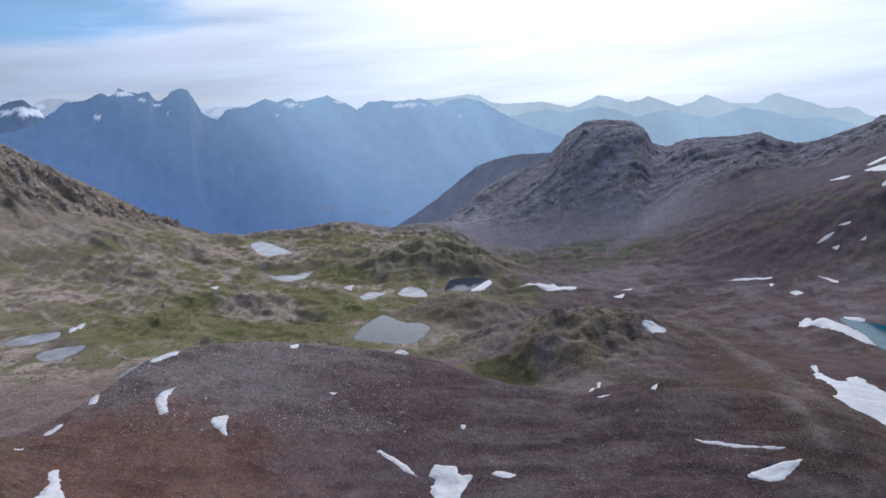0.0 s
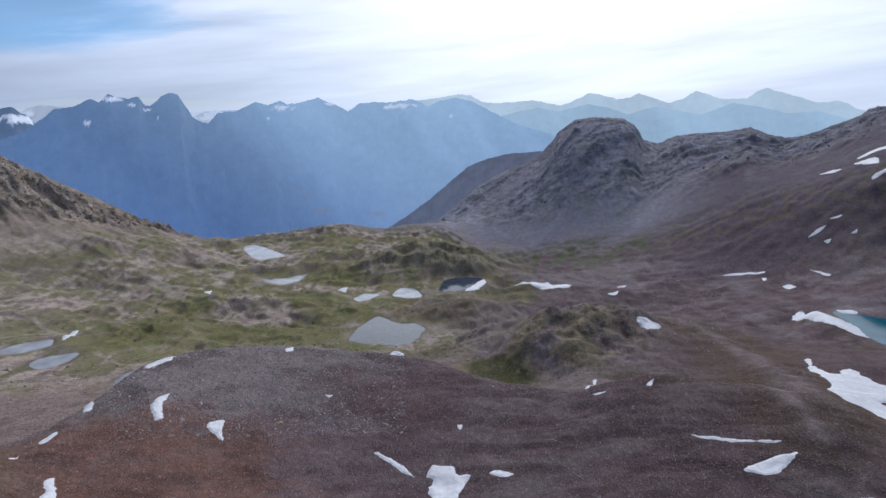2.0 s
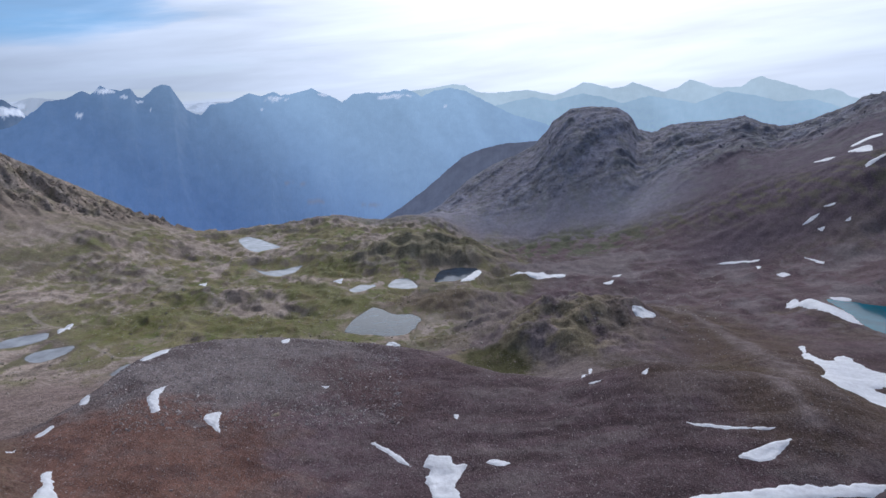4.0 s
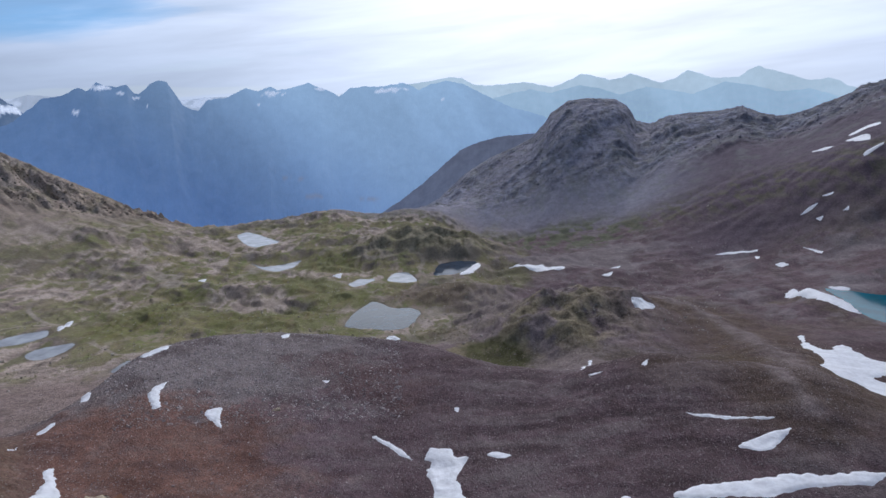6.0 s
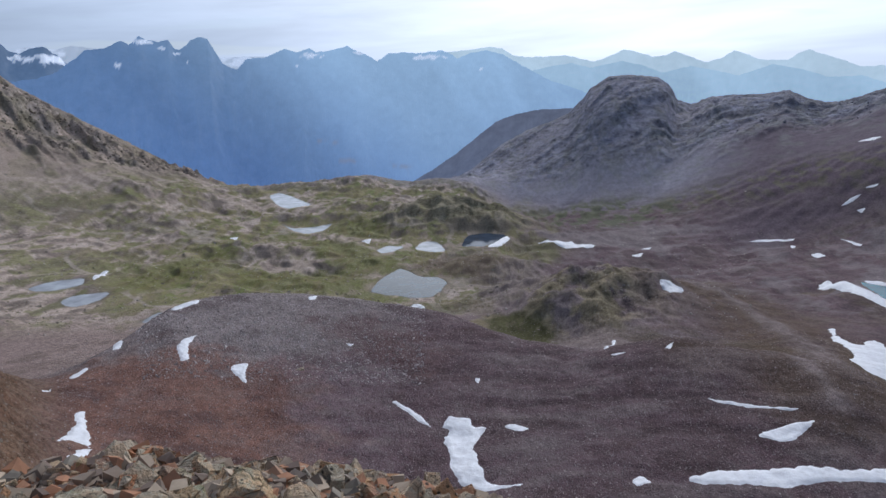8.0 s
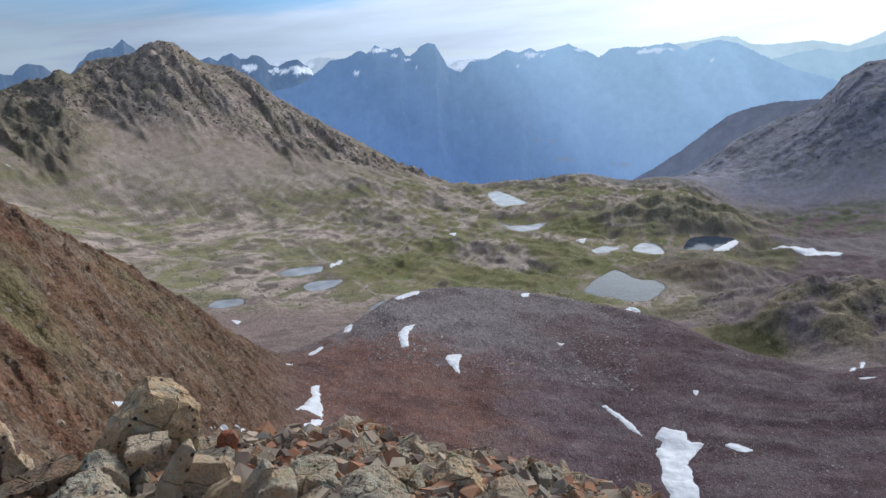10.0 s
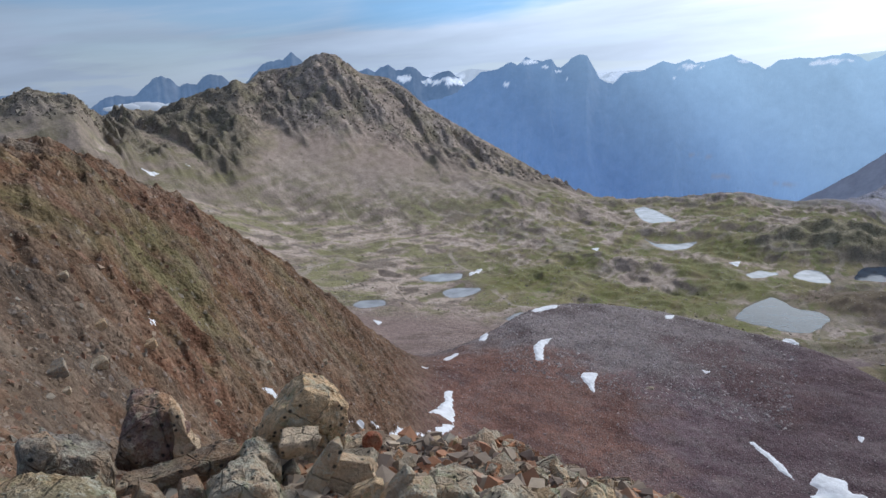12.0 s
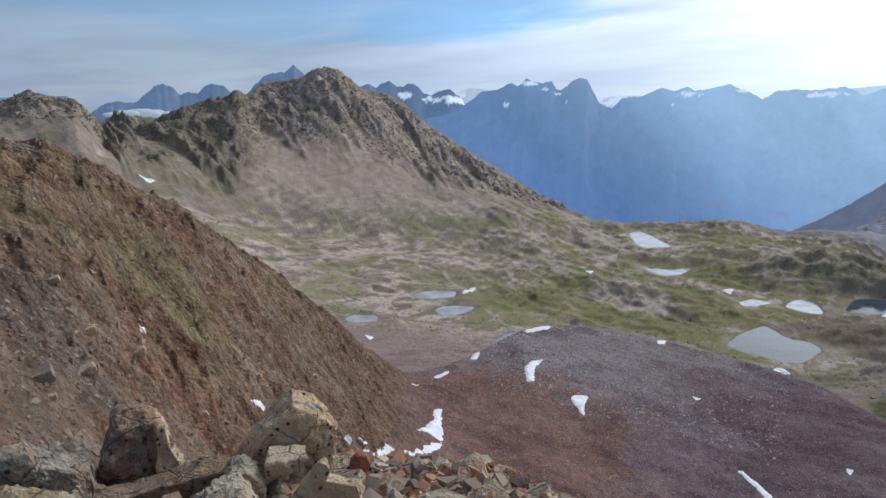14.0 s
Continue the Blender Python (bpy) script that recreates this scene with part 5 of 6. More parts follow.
# ---- the summit: boulders, broken slabs and rubble at the feet of the walker ----
def rock_material():
    """Broken gneiss: grey, tan, rusty and purple stones with pale and black lichen."""
    k = Mat("summit_rock")
    r = k.random()
    ramp = k.t.nodes.new("ShaderNodeValToRGB")
    k.link(r, ramp.inputs[0])
    e = ramp.color_ramp.elements
    e[0].position, e[0].color = 0.0, (0.364, 0.345, 0.305, 1)
    e[1].position, e[1].color = 1.0, (0.546, 0.468, 0.351, 1)
    for p, c in ((0.16, (0.515, 0.441, 0.328)), (0.32, (0.686, 0.467, 0.273)), (0.44, (0.658, 0.290, 0.131)), (0.54, (0.286, 0.195, 0.164)), (0.66, (0.472, 0.416, 0.328)), (0.84, (0.786, 0.567, 0.360))):
        q = e.new(p)
        q.color = (*c, 1)
    return finish_rock(k, ramp.outputs[0])


def finish_rock(k, base, lichen=0.55):
    grain = k.noise(9, 6, 0.75)
    patch = k.noise(2.6, 6, 0.68)
    stain = k.noise(1.7, 5, 0.6)
    col = k.mix(k.ramp(patch, 0.44, 0.62, 0.0, 0.65), base, (0.58, 0.34, 0.17))
    col = k.mix(k.ramp(stain, 0.48, 0.62, 0.0, 0.42), col, (0.44, 0.37, 0.265))
    col = k.mix(k.ramp(grain, 0.32, 0.56, 0.45, 0.0), col, (0.14, 0.12, 0.10))
    pale = k.math("MULTIPLY", k.ramp(k.noise(7.0, 7, 0.8), 0.51, 0.57), lichen)
    col = k.mix(pale, col, (0.60, 0.555, 0.42))
    green = k.math("MULTIPLY", k.ramp(k.noise(4.3, 6, 0.75), 0.55, 0.62), lichen * 0.7)
    col = k.mix(green, col, (0.30, 0.31, 0.16))
    black = k.math("MULTIPLY", k.ramp(k.voronoi(17), 0.30, 0.18), k.ramp(k.noise(6, 4), 0.46, 0.54))
    col = k.mix(k.math("MULTIPLY", black, 0.9), col, (0.03, 0.028, 0.025))
    warped = k.t.nodes.new("ShaderNodeMix")              # cracks that wander through the stone
    warped.data_type = "VECTOR"
    warped.inputs[0].default_value = 0.09
    k.link(k.pos, warped.inputs[4])
    k.link(k.noise(3.0, 4, 0.6, None, 1), warped.inputs[5])
    crack = k.ramp(k.voronoi(2.3, "DISTANCE_TO_EDGE", "Distance", warped.outputs[1]), 0.0, 0.018, 1.0, 0.0)
    col = k.mix(k.math("MULTIPLY", crack, 0.28), col, (0.05, 0.042, 0.036))
    h = k.math("ADD", k.math("MULTIPLY", grain, 0.7), k.math("ADD", k.math("MULTIPLY", k.noise(40, 3), 0.2), patch))
    h = k.math("SUBTRACT", h, k.math("MULTIPLY", crack, 0.25))
    k.bump(h, 0.09, 1.0)
    return k.done(col, 0.9, 0.2)


def plain_rock(name, colour, lichen=0.4):
    return finish_rock(Mat(name), k_colour(colour), lichen)


def k_colour(c):
    return (*c, 1)


M_ROCK = rock_material()
M_TAN = plain_rock("tan_lichen_rock", (0.85, 0.60, 0.35), 0.6)
M_PALE = plain_rock("pale_broken_rock", (0.78, 0.59, 0.40), 0.2)
M_GREY = plain_rock("grey_lichen_rock", (0.66, 0.545, 0.395), 0.75)
M_SLATE = plain_rock("blue_grey_rock", (0.26, 0.23, 0.205), 0.5)
M_PURPLE = plain_rock("purple_brown_rock", (0.26, 0.165, 0.14), 0.35)
M_BROWN = plain_rock("brown_rock", (0.24, 0.165, 0.115), 0.35)
M_RED = plain_rock("rust_red_rock", (0.40, 0.085, 0.03), 0.0)
M_MOSS = plain_rock("mossy_rock", (0.37, 0.295, 0.16), 0.8)


def weathered(me, seed, amp, cuts, bevel):
    """Hull of the mesh's points with broken edges and an uneven skin."""
    bm = bmesh.new()
    bm.from_mesh(me)
    hull = bmesh.ops.convex_hull(bm, input=bm.verts)
    bmesh.ops.delete(bm, geom=list({g for g in hull["geom_interior"] + hull["geom_unused"] if isinstance(g, bmesh.types.BMVert)}), context="VERTS")
    bmesh.ops.dissolve_limit(bm, angle_limit=radians(9), verts=bm.verts, edges=bm.edges)
    bmesh.ops.bevel(bm, geom=list(bm.edges), offset=bevel, segments=1, affect="EDGES", profile=0.5, clamp_overlap=True)
    bmesh.ops.triangulate(bm, faces=bm.faces)
    for _ in range(cuts):
        bmesh.ops.subdivide_edges(bm, edges=[e for e in bm.edges if e.calc_length() > bevel * 2.2], cuts=1, use_grid_fill=False)
        bmesh.ops.triangulate(bm, faces=bm.faces)
    bm.normal_update()
    shift = Vector((seed * 3.7, seed * 1.3, 0))
    for v in bm.verts:
        n = noise.fractal(v.co * 4.5 + shift, 0.75, 2.1, 6)
        chip = noise.voronoi(v.co * 9 + shift)[0][0]
        v.co += v.normal * amp * (n - 0.9 * max(0.0, 0.3 - chip))
    bm.to_mesh(me)
    bm.free()


def boulder(name, az, dist, base, outline, depth, material, label, seed, group=""):
    """A boulder whose broad side has this outline (metres across and up from its base), and this depth."""
    rng = random.Random(seed)
    pts = []
    for x, z in outline:
        pts += [(x * rng.uniform(0.86, 1.0), -depth * rng.uniform(0.35, 0.55), z * rng.uniform(0.9, 1.0)), (x * rng.uniform(0.8, 1.02), depth * rng.uniform(0.3, 0.6), z * rng.uniform(0.8, 1.0))]
    me = bpy.data.meshes.new(name)
    me.from_pydata(pts, [], [])
    weathered(me, seed, 0.11 * min(depth, 0.42), 4, 0.006)
    me.materials.append(material)
    ob = new(name, me)
    ob.matrix_world = pose(-dist * math.sin(radians(az)), dist * math.cos(radians(az)), base, 0, 0, az)
    return tagged(ob, label, "rock", group)


def stone_shape(seed, flat=0.6):
    """A small angular stone of about unit size: a broken block with some corners split off."""
    rng = random.Random(seed)
    bm = bmesh.new()
    for sx in (-1, 1):
        for sy in (-1, 1):
            for sz in (-1, 1):
                if rng.random() < 0.25:
                    for _ in range(2):
                        bm.verts.new((sx * rng.uniform(0.15, 0.5), sy * rng.uniform(0.1, 0.36), sz * flat * rng.uniform(0.3, 0.5)))
                else:
                    bm.verts.new((sx * rng.uniform(0.36, 0.56), sy * rng.uniform(0.22, 0.4), sz * flat * rng.uniform(0.32, 0.52)))
    hull = bmesh.ops.convex_hull(bm, input=bm.verts)
    bmesh.ops.delete(bm, geom=list({g for g in hull["geom_interior"] + hull["geom_unused"] if isinstance(g, bmesh.types.BMVert)}), context="VERTS")
    return bm


# the larger rocks
boulder("lichen_boulder", 45.2, 4.75, -1.00, [(0.03, 0.59), (0.09, 0.54), (0.33, 0.37), (0.32, 0.24), (0.27, 0.02), (0.05, -0.12), (-0.25, -0.10), (-0.38, 0.02), (-0.27, 0.26), (-0.09, 0.48)], 0.45, M_TAN, "big tan boulder with grey and black lichen on the summit edge", 1)
boulder("pale_wedge", 46.0, 4.30, -0.77, [(-0.1, 0.13), (0.17, 0.13), (0.12, 0.04), (-0.07, 0.0), (-0.12, 0.03)], 0.22, M_PALE, "pale beige wedge of freshly broken rock under a boulder", 2)
boulder("leaning_slab", 43.7, 4.00, -1.01, [(0.06, 0.52), (0.13, 0.49), (0.14, 0.42), (-0.09, 0.0), (-0.24, 0.02)], 0.14, M_GREY, "long grey slab leaning against the rubble", 3)
boulder("purple_boulder", 57.4, 5.10, -1.14, [(-0.28, 0.19), (-0.21, 0.42), (-0.1, 0.58), (0.07, 0.6), (0.17, 0.54), (0.23, 0.34), (0.21, 0.04), (-0.07, 0.0)], 0.5, M_PURPLE, "purple brown boulder with a weathered grey top", 4)
boulder("ochre_block", 55.1, 5.00, -1.02, [(-0.06, 0.43), (-0.01, 0.4), (0.06, 0.22), (0.11, 0.06), (0.06, 0.0), (-0.08, 0.0), (-0.08, 0.17)], 0.3, M_PALE, "ochre block with a yellow lichen foot", 5)
boulder("grey_block", 63.5, 4.80, -0.99, [(-0.2, 0.45), (-0.14, 0.48), (0.24, 0.26), (0.24, 0.03), (0.09, 0.0), (-0.24, 0.11)], 0.45, M_SLATE, "squared grey block with lichen at its edges", 6)
boulder("dark_slab", 55.4, 4.50, -0.95, [(-0.46, 0.12), (0.05, 0.18), (0.4, 0.2), (0.41, 0.03), (0.04, 0.0), (-0.44, 0.0)], 0.25, M_BROWN, "long dark brown slab lying between boulders", 7)
boulder("lichen_boulder", 49.3, 4.30, -0.93, [(-0.17, 0.08), (-0.08, 0.25), (0.03, 0.3), (0.12, 0.19), (0.14, 0.03), (-0.04, 0.0)], 0.3, M_GREY, "grey lichen covered knob of rock", 8)
boulder("front_boulder", 50.5, 3.90, -0.98, [(-0.31, 0.12), (-0.2, 0.34), (-0.1, 0.38), (0.05, 0.38), (0.13, 0.33), (0.21, 0.14), (0.22, 0.0)], 0.4, M_GREY, "rounded grey boulder spotted with pale green lichen", 9)
boulder("low_slab", 64.7, 3.80, -0.68, [(-0.31, 0.35), (-0.08, 0.32), (0.22, 0.25), (0.25, 0.17), (0.25, 0.0), (-0.33, 0.23)], 0.45, M_MOSS, "flat tan slab with moss and lichen on top", 10)
boulder("slate_stone", 55.0, 4.05, -0.87, [(-0.09, 0.05), (-0.06, 0.2), (0.05, 0.17), (0.08, 0.07), (0.02, 0.0)], 0.18, M_SLATE, "blue grey angular stone wedged between boulders", 11)
boulder("slate_stone", 58.1, 4.05, -0.86, [(-0.12, 0.1), (-0.07, 0.26), (0.03, 0.17), (0.09, 0.05), (0.07, 0.0)], 0.18, M_BROWN, "brown angular stone wedged between boulders", 12)
boulder("tan_slab", 41.3, 4.10, -0.99, [(-0.2, 0.13), (-0.12, 0.29), (0.14, 0.23), (0.18, 0.11), (0.09, 0.0), (-0.1, 0.0)], 0.18, M_PALE, "tan slab of broken rock with rusty edges", 13)
boulder("tan_slab", 40.2, 3.80, -1.00, [(-0.22, 0.01), (-0.07, 0.20), (0.08, 0.27), (0.13, 0.24), (0.07, 0.08), (0.00, 0.00)], 0.13, M_TAN, "tall tan slab standing on edge", 14)
boulder("grey_slab", 37.1, 3.80, -0.96, [(-0.18, 0.02), (-0.02, 0.19), (0.06, 0.28), (0.12, 0.25), (0.06, 0.12), (-0.04, 0.00)], 0.11, M_GREY, "grey slab standing on edge in the rubble", 15)
boulder("spotted_boulder", 32.0, 3.95, -1.13, [(-0.23, 0.00), (-0.19, 0.20), (-0.10, 0.27), (0.02, 0.31), (0.14, 0.26), (0.19, 0.16), (0.16, 0.00)], 0.35, M_GREY, "rounded grey boulder with green and black lichen", 16)
boulder("spotted_boulder", 26.5, 3.70, -1.08, [(-0.29, 0.00), (-0.22, 0.16), (-0.05, 0.23), (0.13, 0.21), (0.22, 0.10), (0.19, 0.00)], 0.4, M_GREY, "broad pale green lichen covered boulder", 17)
boulder("grey_block", 35.7, 3.75, -0.97, [(-0.17, 0.01), (-0.10, 0.18), (0.02, 0.22), (0.13, 0.17), (0.11, 0.00)], 0.22, M_GREY, "angular grey block with pale lichen", 18)
boulder("rust_red_stone", 39.1, 4.50, -0.92, [(-0.08, 0.05), (-0.04, 0.12), (0.04, 0.12), (0.07, 0.06), (0.04, 0.0), (-0.04, 0.0)], 0.11, M_RED, "small bright rust red stone among the rubble", 19)
boulder("dark_stone", 46.6, 4.25, -0.95, [(-0.07, 0.08), (0.02, 0.14), (0.06, 0.06), (-0.01, 0.0)], 0.12, M_SLATE, "dark stone in a gap under a boulder", 20)
boulder("dark_stone", 47.0, 4.20, -0.99, [(-0.09, 0.05), (0.07, 0.08), (0.08, 0.02), (-0.06, 0.0)], 0.12, M_PURPLE, "dark stone in a gap under a boulder", 21)
boulder("brown_block", 65.5, 4.30, -0.61, [(-0.08, 0.35), (0.07, 0.32), (0.1, 0.23), (0.05, 0.0), (-0.13, 0.07)], 0.3, M_SLATE, "grey block half hidden behind other rocks", 22)
boulder("crest_rock", 28.6, 4.95, -1.32, [(-0.26, 0.03), (-0.19, 0.14), (-0.03, 0.21), (0.12, 0.17), (0.21, 0.08), (0.15, 0.0)], 0.3, M_GREY, "grey weathered rock on the crest of the rubble", 23)
boulder("crest_rock", 16.3, 4.90, -1.69, [(-0.23, 0.02), (-0.15, 0.14), (0.01, 0.17), (0.14, 0.12), (0.23, 0.0)], 0.25, M_SLATE, "dark weathered rock on the crest of the rubble", 24)
boulder("crest_rock", 8.9, 4.90, -1.77, [(-0.18, 0.0), (-0.1, 0.14), (0.01, 0.23), (0.1, 0.14), (0.17, 0.01)], 0.25, M_GREY, "grey weathered rock on the crest of the rubble", 25)
boulder("tan_slab", 18.5, 4.00, -1.14, [(-0.17, 0.1), (-0.06, 0.18), (0.09, 0.14), (0.18, 0.0), (-0.03, 0.0)], 0.25, M_TAN, "tan flat slab lying in the rubble", 26)
boulder("tan_slab", 13.5, 3.80, -1.22, [(-0.16, 0.07), (-0.09, 0.21), (-0.01, 0.23), (0.11, 0.16), (0.15, 0.04), (-0.0, 0.0)], 0.22, M_PALE, "pale tan block lying in the rubble", 27)
boulder("mossy_stone", 23.4, 3.90, -1.09, [(-0.13, 0.08), (-0.05, 0.17), (0.08, 0.13), (0.12, 0.02), (-0.02, 0.0)], 0.2, M_MOSS, "green mossy stone in the rubble", 28)

# loose stones between and beyond the boulders
shapes = []
for i in range(10):
    bm = stone_shape(900 + i, 0.35 + 0.05 * i)
    bmesh.ops.dissolve_limit(bm, angle_limit=radians(14), verts=bm.verts, edges=bm.edges)
    bmesh.ops.bevel(bm, geom=list(bm.edges), offset=0.012, segments=1, affect="EDGES", profile=0.5, clamp_overlap=True)
    me = bpy.data.meshes.new("rock")
    bm.to_mesh(me)
    bm.free()
    me.materials.append(M_ROCK)
    shapes.append(me)


def on_summit(rng, az_lo, az_hi, r_lo, r_hi):
    az = rng.uniform(az_lo, az_hi)
    r = math.sqrt(rng.uniform(r_lo ** 2, r_hi ** 2))
    return az, r, -r * math.sin(radians(az)), r * math.cos(radians(az))


def rubble_stone(rng, az, r, size):
    x, y = -r * math.sin(radians(az)), r * math.cos(radians(az))
    ob = new("rock", shapes[rng.randrange(10)])
    z = float(ground_z(x, y)) + size * rng.uniform(0.0, 0.2) + 0.03
    ob.matrix_world = pose(x, y, z, rng.gauss(8, 26), rng.gauss(0, 26), rng.uniform(0, 360)) @ Matrix.Diagonal((size, size * rng.uniform(0.6, 1.3), size * rng.uniform(0.7, 1.4), 1))
    tagged(ob, "flat broken stone in the summit rubble" if size > 0.15 else "small angular stone in the summit rubble", "rock", group="rubble stones")


rng = random.Random(77)
for i in range(300):
    if i < 90:                                   # heaped along the lip
        rubble_stone(rng, rng.uniform(-3, 47), rng.uniform(4.2, 4.8), rng.uniform(0.08, 0.2))
    elif i < 265:
        az, r, x, y = on_summit(rng, -4, 46, 2.7, 4.9)
        rubble_stone(rng, az, r, min(0.30, max(0.07, rng.lognormvariate(-2.15, 0.4))))
    else:
        az, r, x, y = on_summit(rng, 46, 72, 2.8, 5.2)
        rubble_stone(rng, az, r, min(0.30, max(0.09, rng.lognormvariate(-1.9, 0.4))))

templates = []
for i in range(9):
    bm = stone_shape(400 + i, 0.35 + 0.06 * i)
    bmesh.ops.triangulate(bm, faces=bm.faces)
    bm.verts.ensure_lookup_table()
    bm.verts.index_update()
    templates.append((np.array([v.co for v in bm.verts]), np.array([[v.index for v in f.verts] for f in bm.faces])))
    bm.free()


def stones(name, places, material, label, seed):
    """Many stones in one mesh; places: rows of x, y, z, size."""
    g = np.random.default_rng(seed)
    vs, fs, base = [], [], 0
    for x, y, z, size in places:
        tv, tf = templates[g.integers(len(templates))]
        rot = np.array(Euler((g.normal(0, 0.45), g.normal(0, 0.45), g.uniform(0, 6.28))).to_matrix())
        vs.append((tv * size * g.uniform(0.7, 1.3, 3)) @ rot.T + (x, y, z))
        fs.append(tf + base)
        base += len(tv)
    vs, fs = np.concatenate(vs), np.concatenate(fs)
    me = bpy.data.meshes.new(name)
    me.vertices.add(len(vs))
    me.vertices.foreach_set("co", vs.astype(np.float32).ravel())
    me.loops.add(fs.size)
    me.loops.foreach_set("vertex_index", fs.astype(np.int32).ravel())
    me.polygons.add(len(fs))
    me.polygons.foreach_set("loop_start", np.arange(0, fs.size, 3, dtype=np.int32))
    me.update(calc_edges=True)
    me.polygons.foreach_set("use_smooth", np.zeros(len(fs), bool))
    me.materials.append(material)
    return tagged(new(name, me), label, "stones", kind="stuff")


def scree_material(name, dark, light, accent=None):
    k = Mat(name)
    rnd = k.t.nodes.new("ShaderNodeNewGeometry").outputs["Random Per Island"]
    col = k.mix(rnd, dark, light)
    if accent:
        col = k.mix(k.ramp(k.math("FRACT", k.math("MULTIPLY", rnd, 7.31)), 0.72, 0.78, 0.0, 0.8), col, accent)
        col = k.mix(k.ramp(k.math("FRACT", k.math("MULTIPLY", rnd, 13.7)), 0.78, 0.84, 0.0, 0.8), col, (0.30, 0.275, 0.225))
    col = k.mix(k.ramp(k.noise(3, 4, 0.7), 0.35, 0.7, 0.0, 0.5), col, tuple(c * 0.55 for c in dark))
    return k.done(col, 0.92, 0.15)


g = np.random.default_rng(12)


def scatter(count, az_lo, az_hi, r_lo, r_hi, small, spread, biggest, sink=0.15, clump=0.0, steep=False):
    az = g.uniform(az_lo, az_hi, count)
    r = np.exp(g.uniform(math.log(r_lo), math.log(r_hi), count))
    x, y = -r * np.sin(np.radians(az)), r * np.cos(np.radians(az))
    size = np.minimum(small * np.exp(np.abs(g.normal(0, spread, count))), biggest)
    if steep:                                    # only on the rocky upper part of the mountainsides
        foot, crest = curve(az, RIM + RIM_LEFT, 1), curve(az, CREST_RIGHT + CREST_LEFT + CREST_FAR_LEFT, 1)
        part = (r - foot) / (crest - foot) + 0.16 * fbm(x, y, 60, 2, 307)
        keep = (part > 0.36) & (r < crest - 8)
        x, y, size = x[keep], y[keep], size[keep]
        count = len(x)
    if clump:
        keep = fbm(x, y, clump, 3, 303) + g.normal(0, 0.12, count) > 0.02
        x, y, size = x[keep], y[keep], size[keep]
    wet = np.zeros(len(x), bool)
    for name, level, outline in LAKES:
        wet |= poly_sd(x, y, outline) < 6
    for outline in SNOW if r_hi > 100 else ():  # and none on the snow
        ox, oy = [p[0] for p in outline], [p[1] for p in outline]
        near = np.nonzero((x > min(ox) - 2) & (x < max(ox) + 2) & (y > min(oy) - 2) & (y < max(oy) + 2))[0]
        if len(near):
            wet[near[poly_sd(x[near], y[near], outline) < 0.8]] = True
    x, y, size = x[~wet], y[~wet], size[~wet]
    return np.stack([x, y, ground_z(x, y) + size * sink, size], -1)


stones("summit_rubble", scatter(19000, -6, 70, 2.5, 5.2, 0.034, 0.62, 0.15, 0.3), scree_material("rubble", (0.19, 0.14, 0.115), (0.68, 0.54, 0.39), (0.54, 0.24, 0.12)), "small broken stones filling the gaps of the summit rubble", 1)
stones("moraine_boulders", scatter(42000, -34, 33, 225, 540, 0.24, 0.5, 1.3, -0.08), scree_material("moraine_stone", (0.20, 0.145, 0.14), (0.66, 0.57, 0.54)), "scattered grey and purple boulders on the moraine", 2)
stones("moraine_blocks", scatter(6000, 3, 27, 325, 490, 0.55, 0.5, 2.0, -0.12), scree_material("moraine_block", (0.36, 0.30, 0.285), (0.72, 0.65, 0.61)), "pale grey blocks strewn over the top of the moraine", 11)
stones("gravel_blocks", scatter(5000, 25, 45, 370, 640, 0.35, 0.5, 1.4, -0.1), scree_material("gravel_block", (0.32, 0.235, 0.20), (0.62, 0.52, 0.46)), "reddish blocks strewn over the gravel below the spur", 12)
stones("spur_boulders", scatter(26000, 33, 70, 48, 330, 0.16, 0.4, 0.6, -0.16), scree_material("spur_stone", (0.25, 0.17, 0.11), (0.44, 0.34, 0.245)), "brown blocks and boulders strewn over the spur", 3)
stones("basin_boulders", scatter(8000, -24, 62, 560, 1180, 0.55, 0.55, 2.6, 0.05, 60), scree_material("basin_stone", (0.38, 0.33, 0.285), (0.66, 0.59, 0.51)), "scattered boulders and rock outcrops among the turf", 4)
stones("spur_slabs", scatter(5000, 33, 70, 60, 325, 0.6, 0.42, 2.2, -0.34), scree_material("spur_slab", (0.26, 0.18, 0.12), (0.43, 0.33, 0.24), (0.30, 0.155, 0.10)), "brown and rusty slabs breaking through the spur", 5)
stones("basin_outcrops", scatter(5200, -6, 60, 600, 1290, 1.7, 0.5, 5.0, -0.30, 70), scree_material("outcrop", (0.28, 0.235, 0.19), (0.48, 0.41, 0.33), (0.30, 0.28, 0.15)), "low rock outcrops among the turf of the basin", 6)
stones("turf_tussocks", scatter(12000, -7, 48, 585, 1330, 0.9, 0.4, 2.2, -0.30, 45), scree_material("tussock", (0.15, 0.15, 0.065), (0.25, 0.23, 0.105)), "tussocks of olive grass and low shrubs", 7)
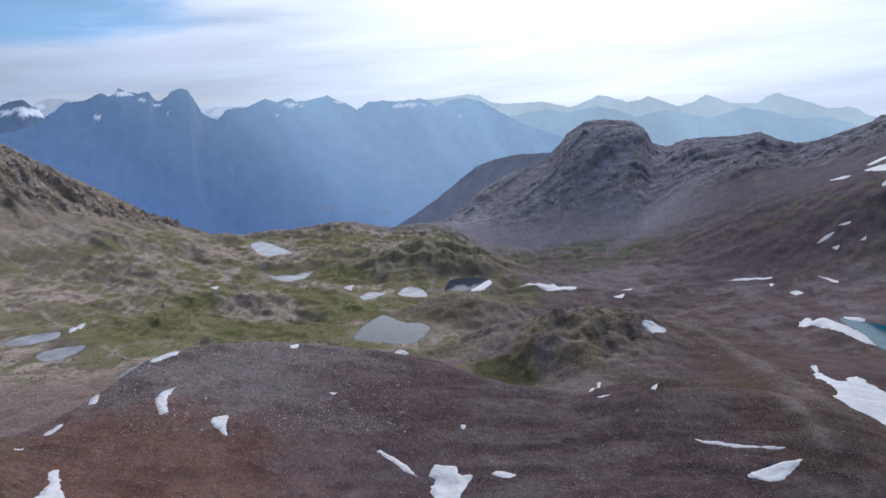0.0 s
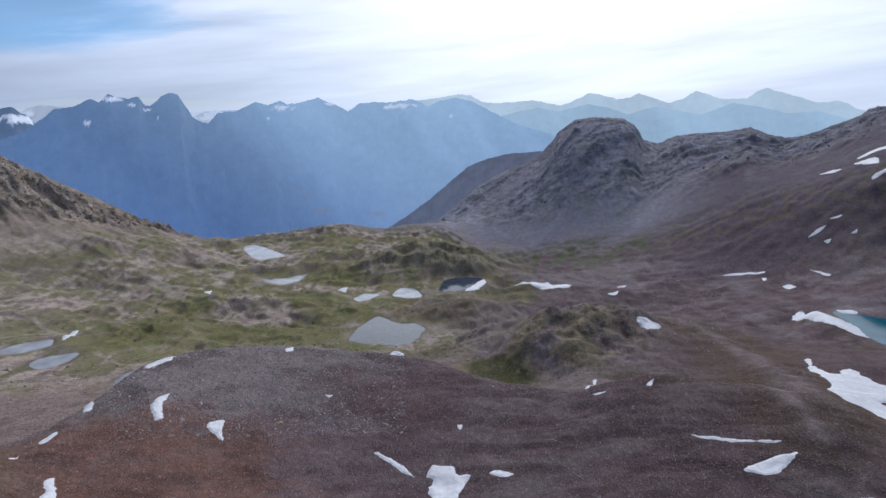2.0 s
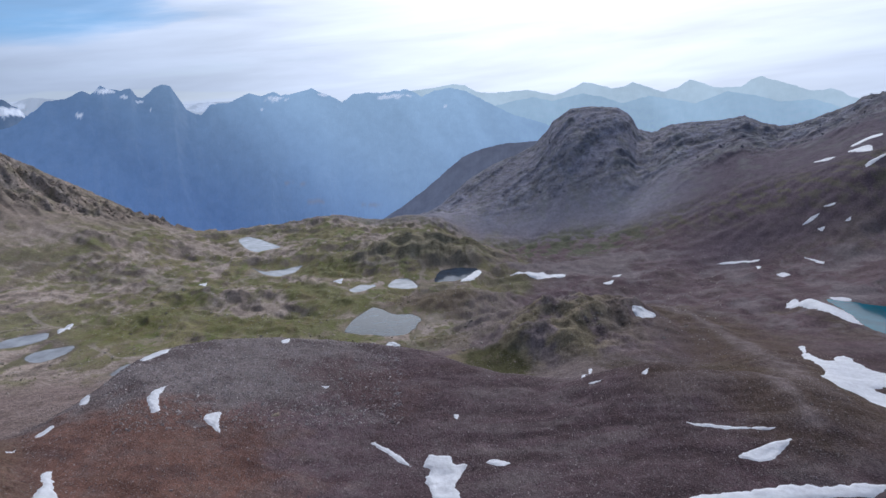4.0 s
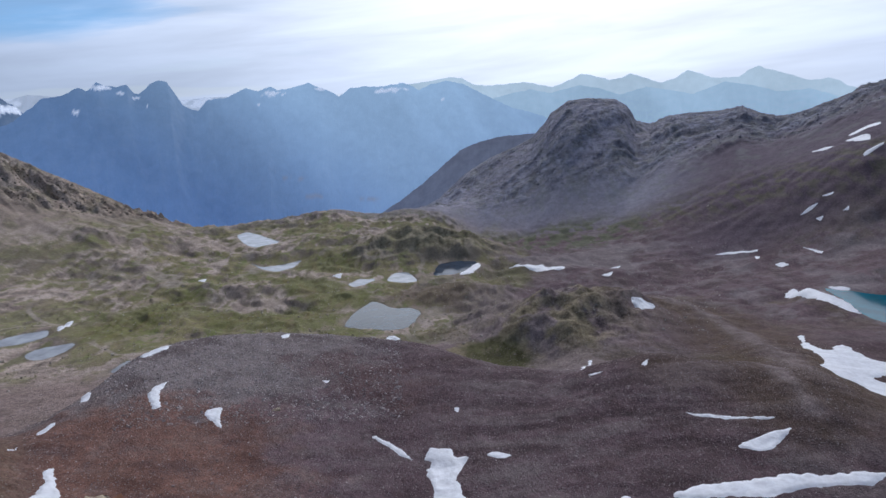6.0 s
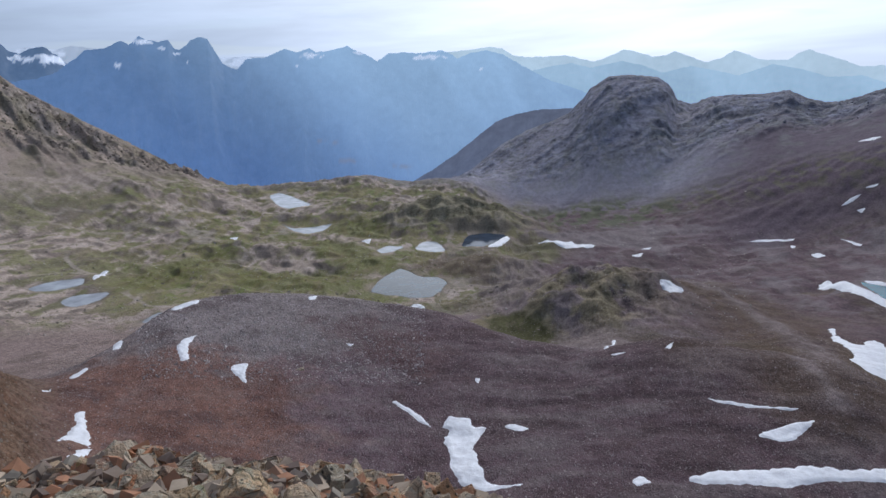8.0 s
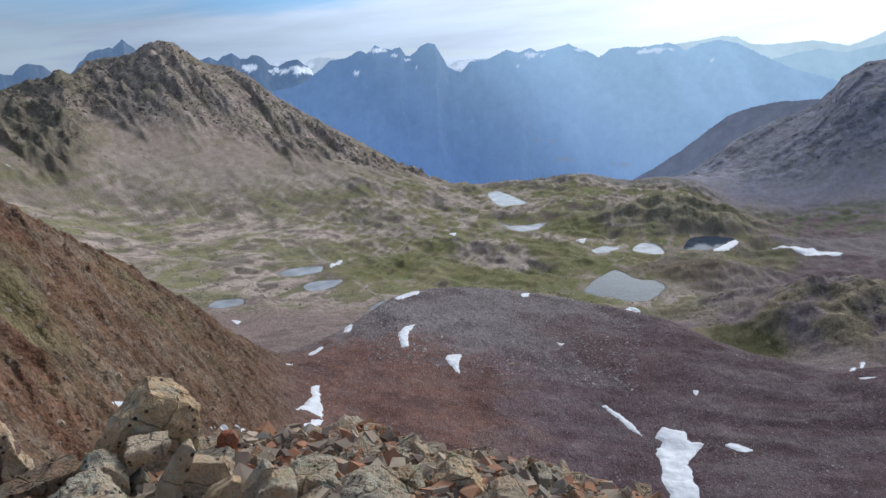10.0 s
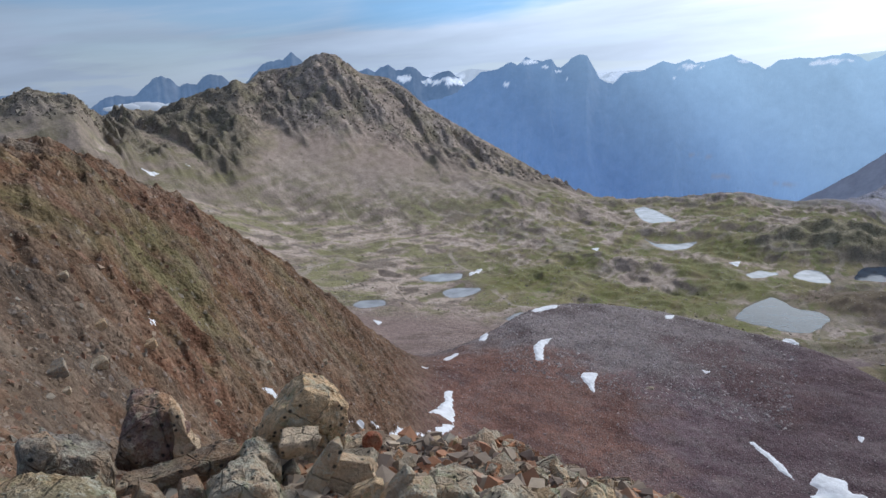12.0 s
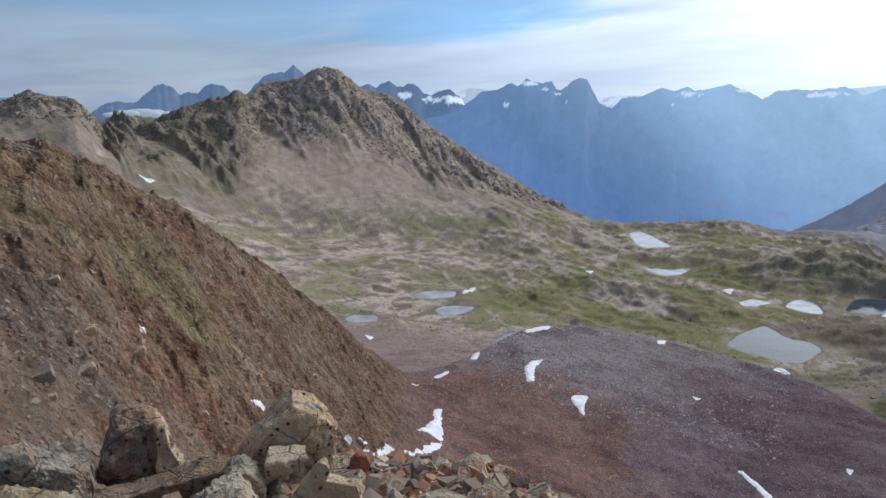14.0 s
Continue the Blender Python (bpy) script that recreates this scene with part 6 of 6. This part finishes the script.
stones("mountain_crags", scatter(15000, 19, 68, 820, 1500, 3.0, 0.42, 8.0, -0.27, 0, True), scree_material("crag", (0.23, 0.195, 0.15), (0.43, 0.36, 0.28)), "brown crags and rock teeth of the mountainside", 8)
# crags in the same hazed blue-grey as the ground round them
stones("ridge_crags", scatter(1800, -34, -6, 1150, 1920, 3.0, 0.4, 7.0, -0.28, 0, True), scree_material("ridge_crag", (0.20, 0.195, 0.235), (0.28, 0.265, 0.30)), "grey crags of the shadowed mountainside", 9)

# single blocks that stand out on the slopes: bearing, distance, breadth, height
def slope_block(name, az, dist, breadth, tall, material, label, seed):
    x, y = -dist * math.sin(radians(az)), dist * math.cos(radians(az))
    bm = stone_shape(seed, 0.9)
    me = bpy.data.meshes.new(name)
    bm.to_mesh(me)
    bm.free()
    for v in me.vertices:
        v.co = (v.co.x * breadth, v.co.y * breadth, v.co.z * tall)
    weathered(me, seed, 0.05 * breadth, 2, 0.04 * breadth)
    me.materials.append(material)
    ob = new(name, me)
    ob.matrix_world = pose(x, y, float(ground_z(x, y)) - tall * 0.08, 12, -14, az)
    tagged(ob, label, "rock")


# blocks
slope_block("round_boulder", 14.1, 340.7, 3.7, 2.8, M_GREY, "pale round boulder lying alone on the dark moraine", 50)
slope_block("pale_slab", 63.3, 90.7, 3.0, 2.2, M_SLATE, "broad pale grey slab on the brown spur", 51)
slope_block("pale_slab", 60.5, 100.5, 3.0, 2.3, M_GREY, "long pale slab on the brown spur", 52)
slope_block("brown_block", 59.9, 113.4, 2.5, 1.9, M_TAN, "tan block on the brown spur", 53)
slope_block("brown_block", 62.8, 88.4, 1.2, 0.9, M_GREY, "pale block on the brown spur", 54)
slope_block("brown_block", 56.5, 123.2, 2.7, 2.0, M_TAN, "tan rib of rock on the brown spur", 55)
slope_block("brown_block", 52.0, 125.6, 2.0, 1.5, M_GREY, "grey block on the brown spur", 56)
slope_block("brown_block", 61.8, 119.3, 1.9, 1.4, M_GREY, "pale block on the brown spur", 57)
slope_block("brown_block", 42.6, 202.6, 2.2, 1.7, M_GREY, "grey block low on the brown spur", 58)
slope_block("brown_block", 47.4, 161.0, 2.1, 1.6, M_GREY, "grey block low on the brown spur", 59)
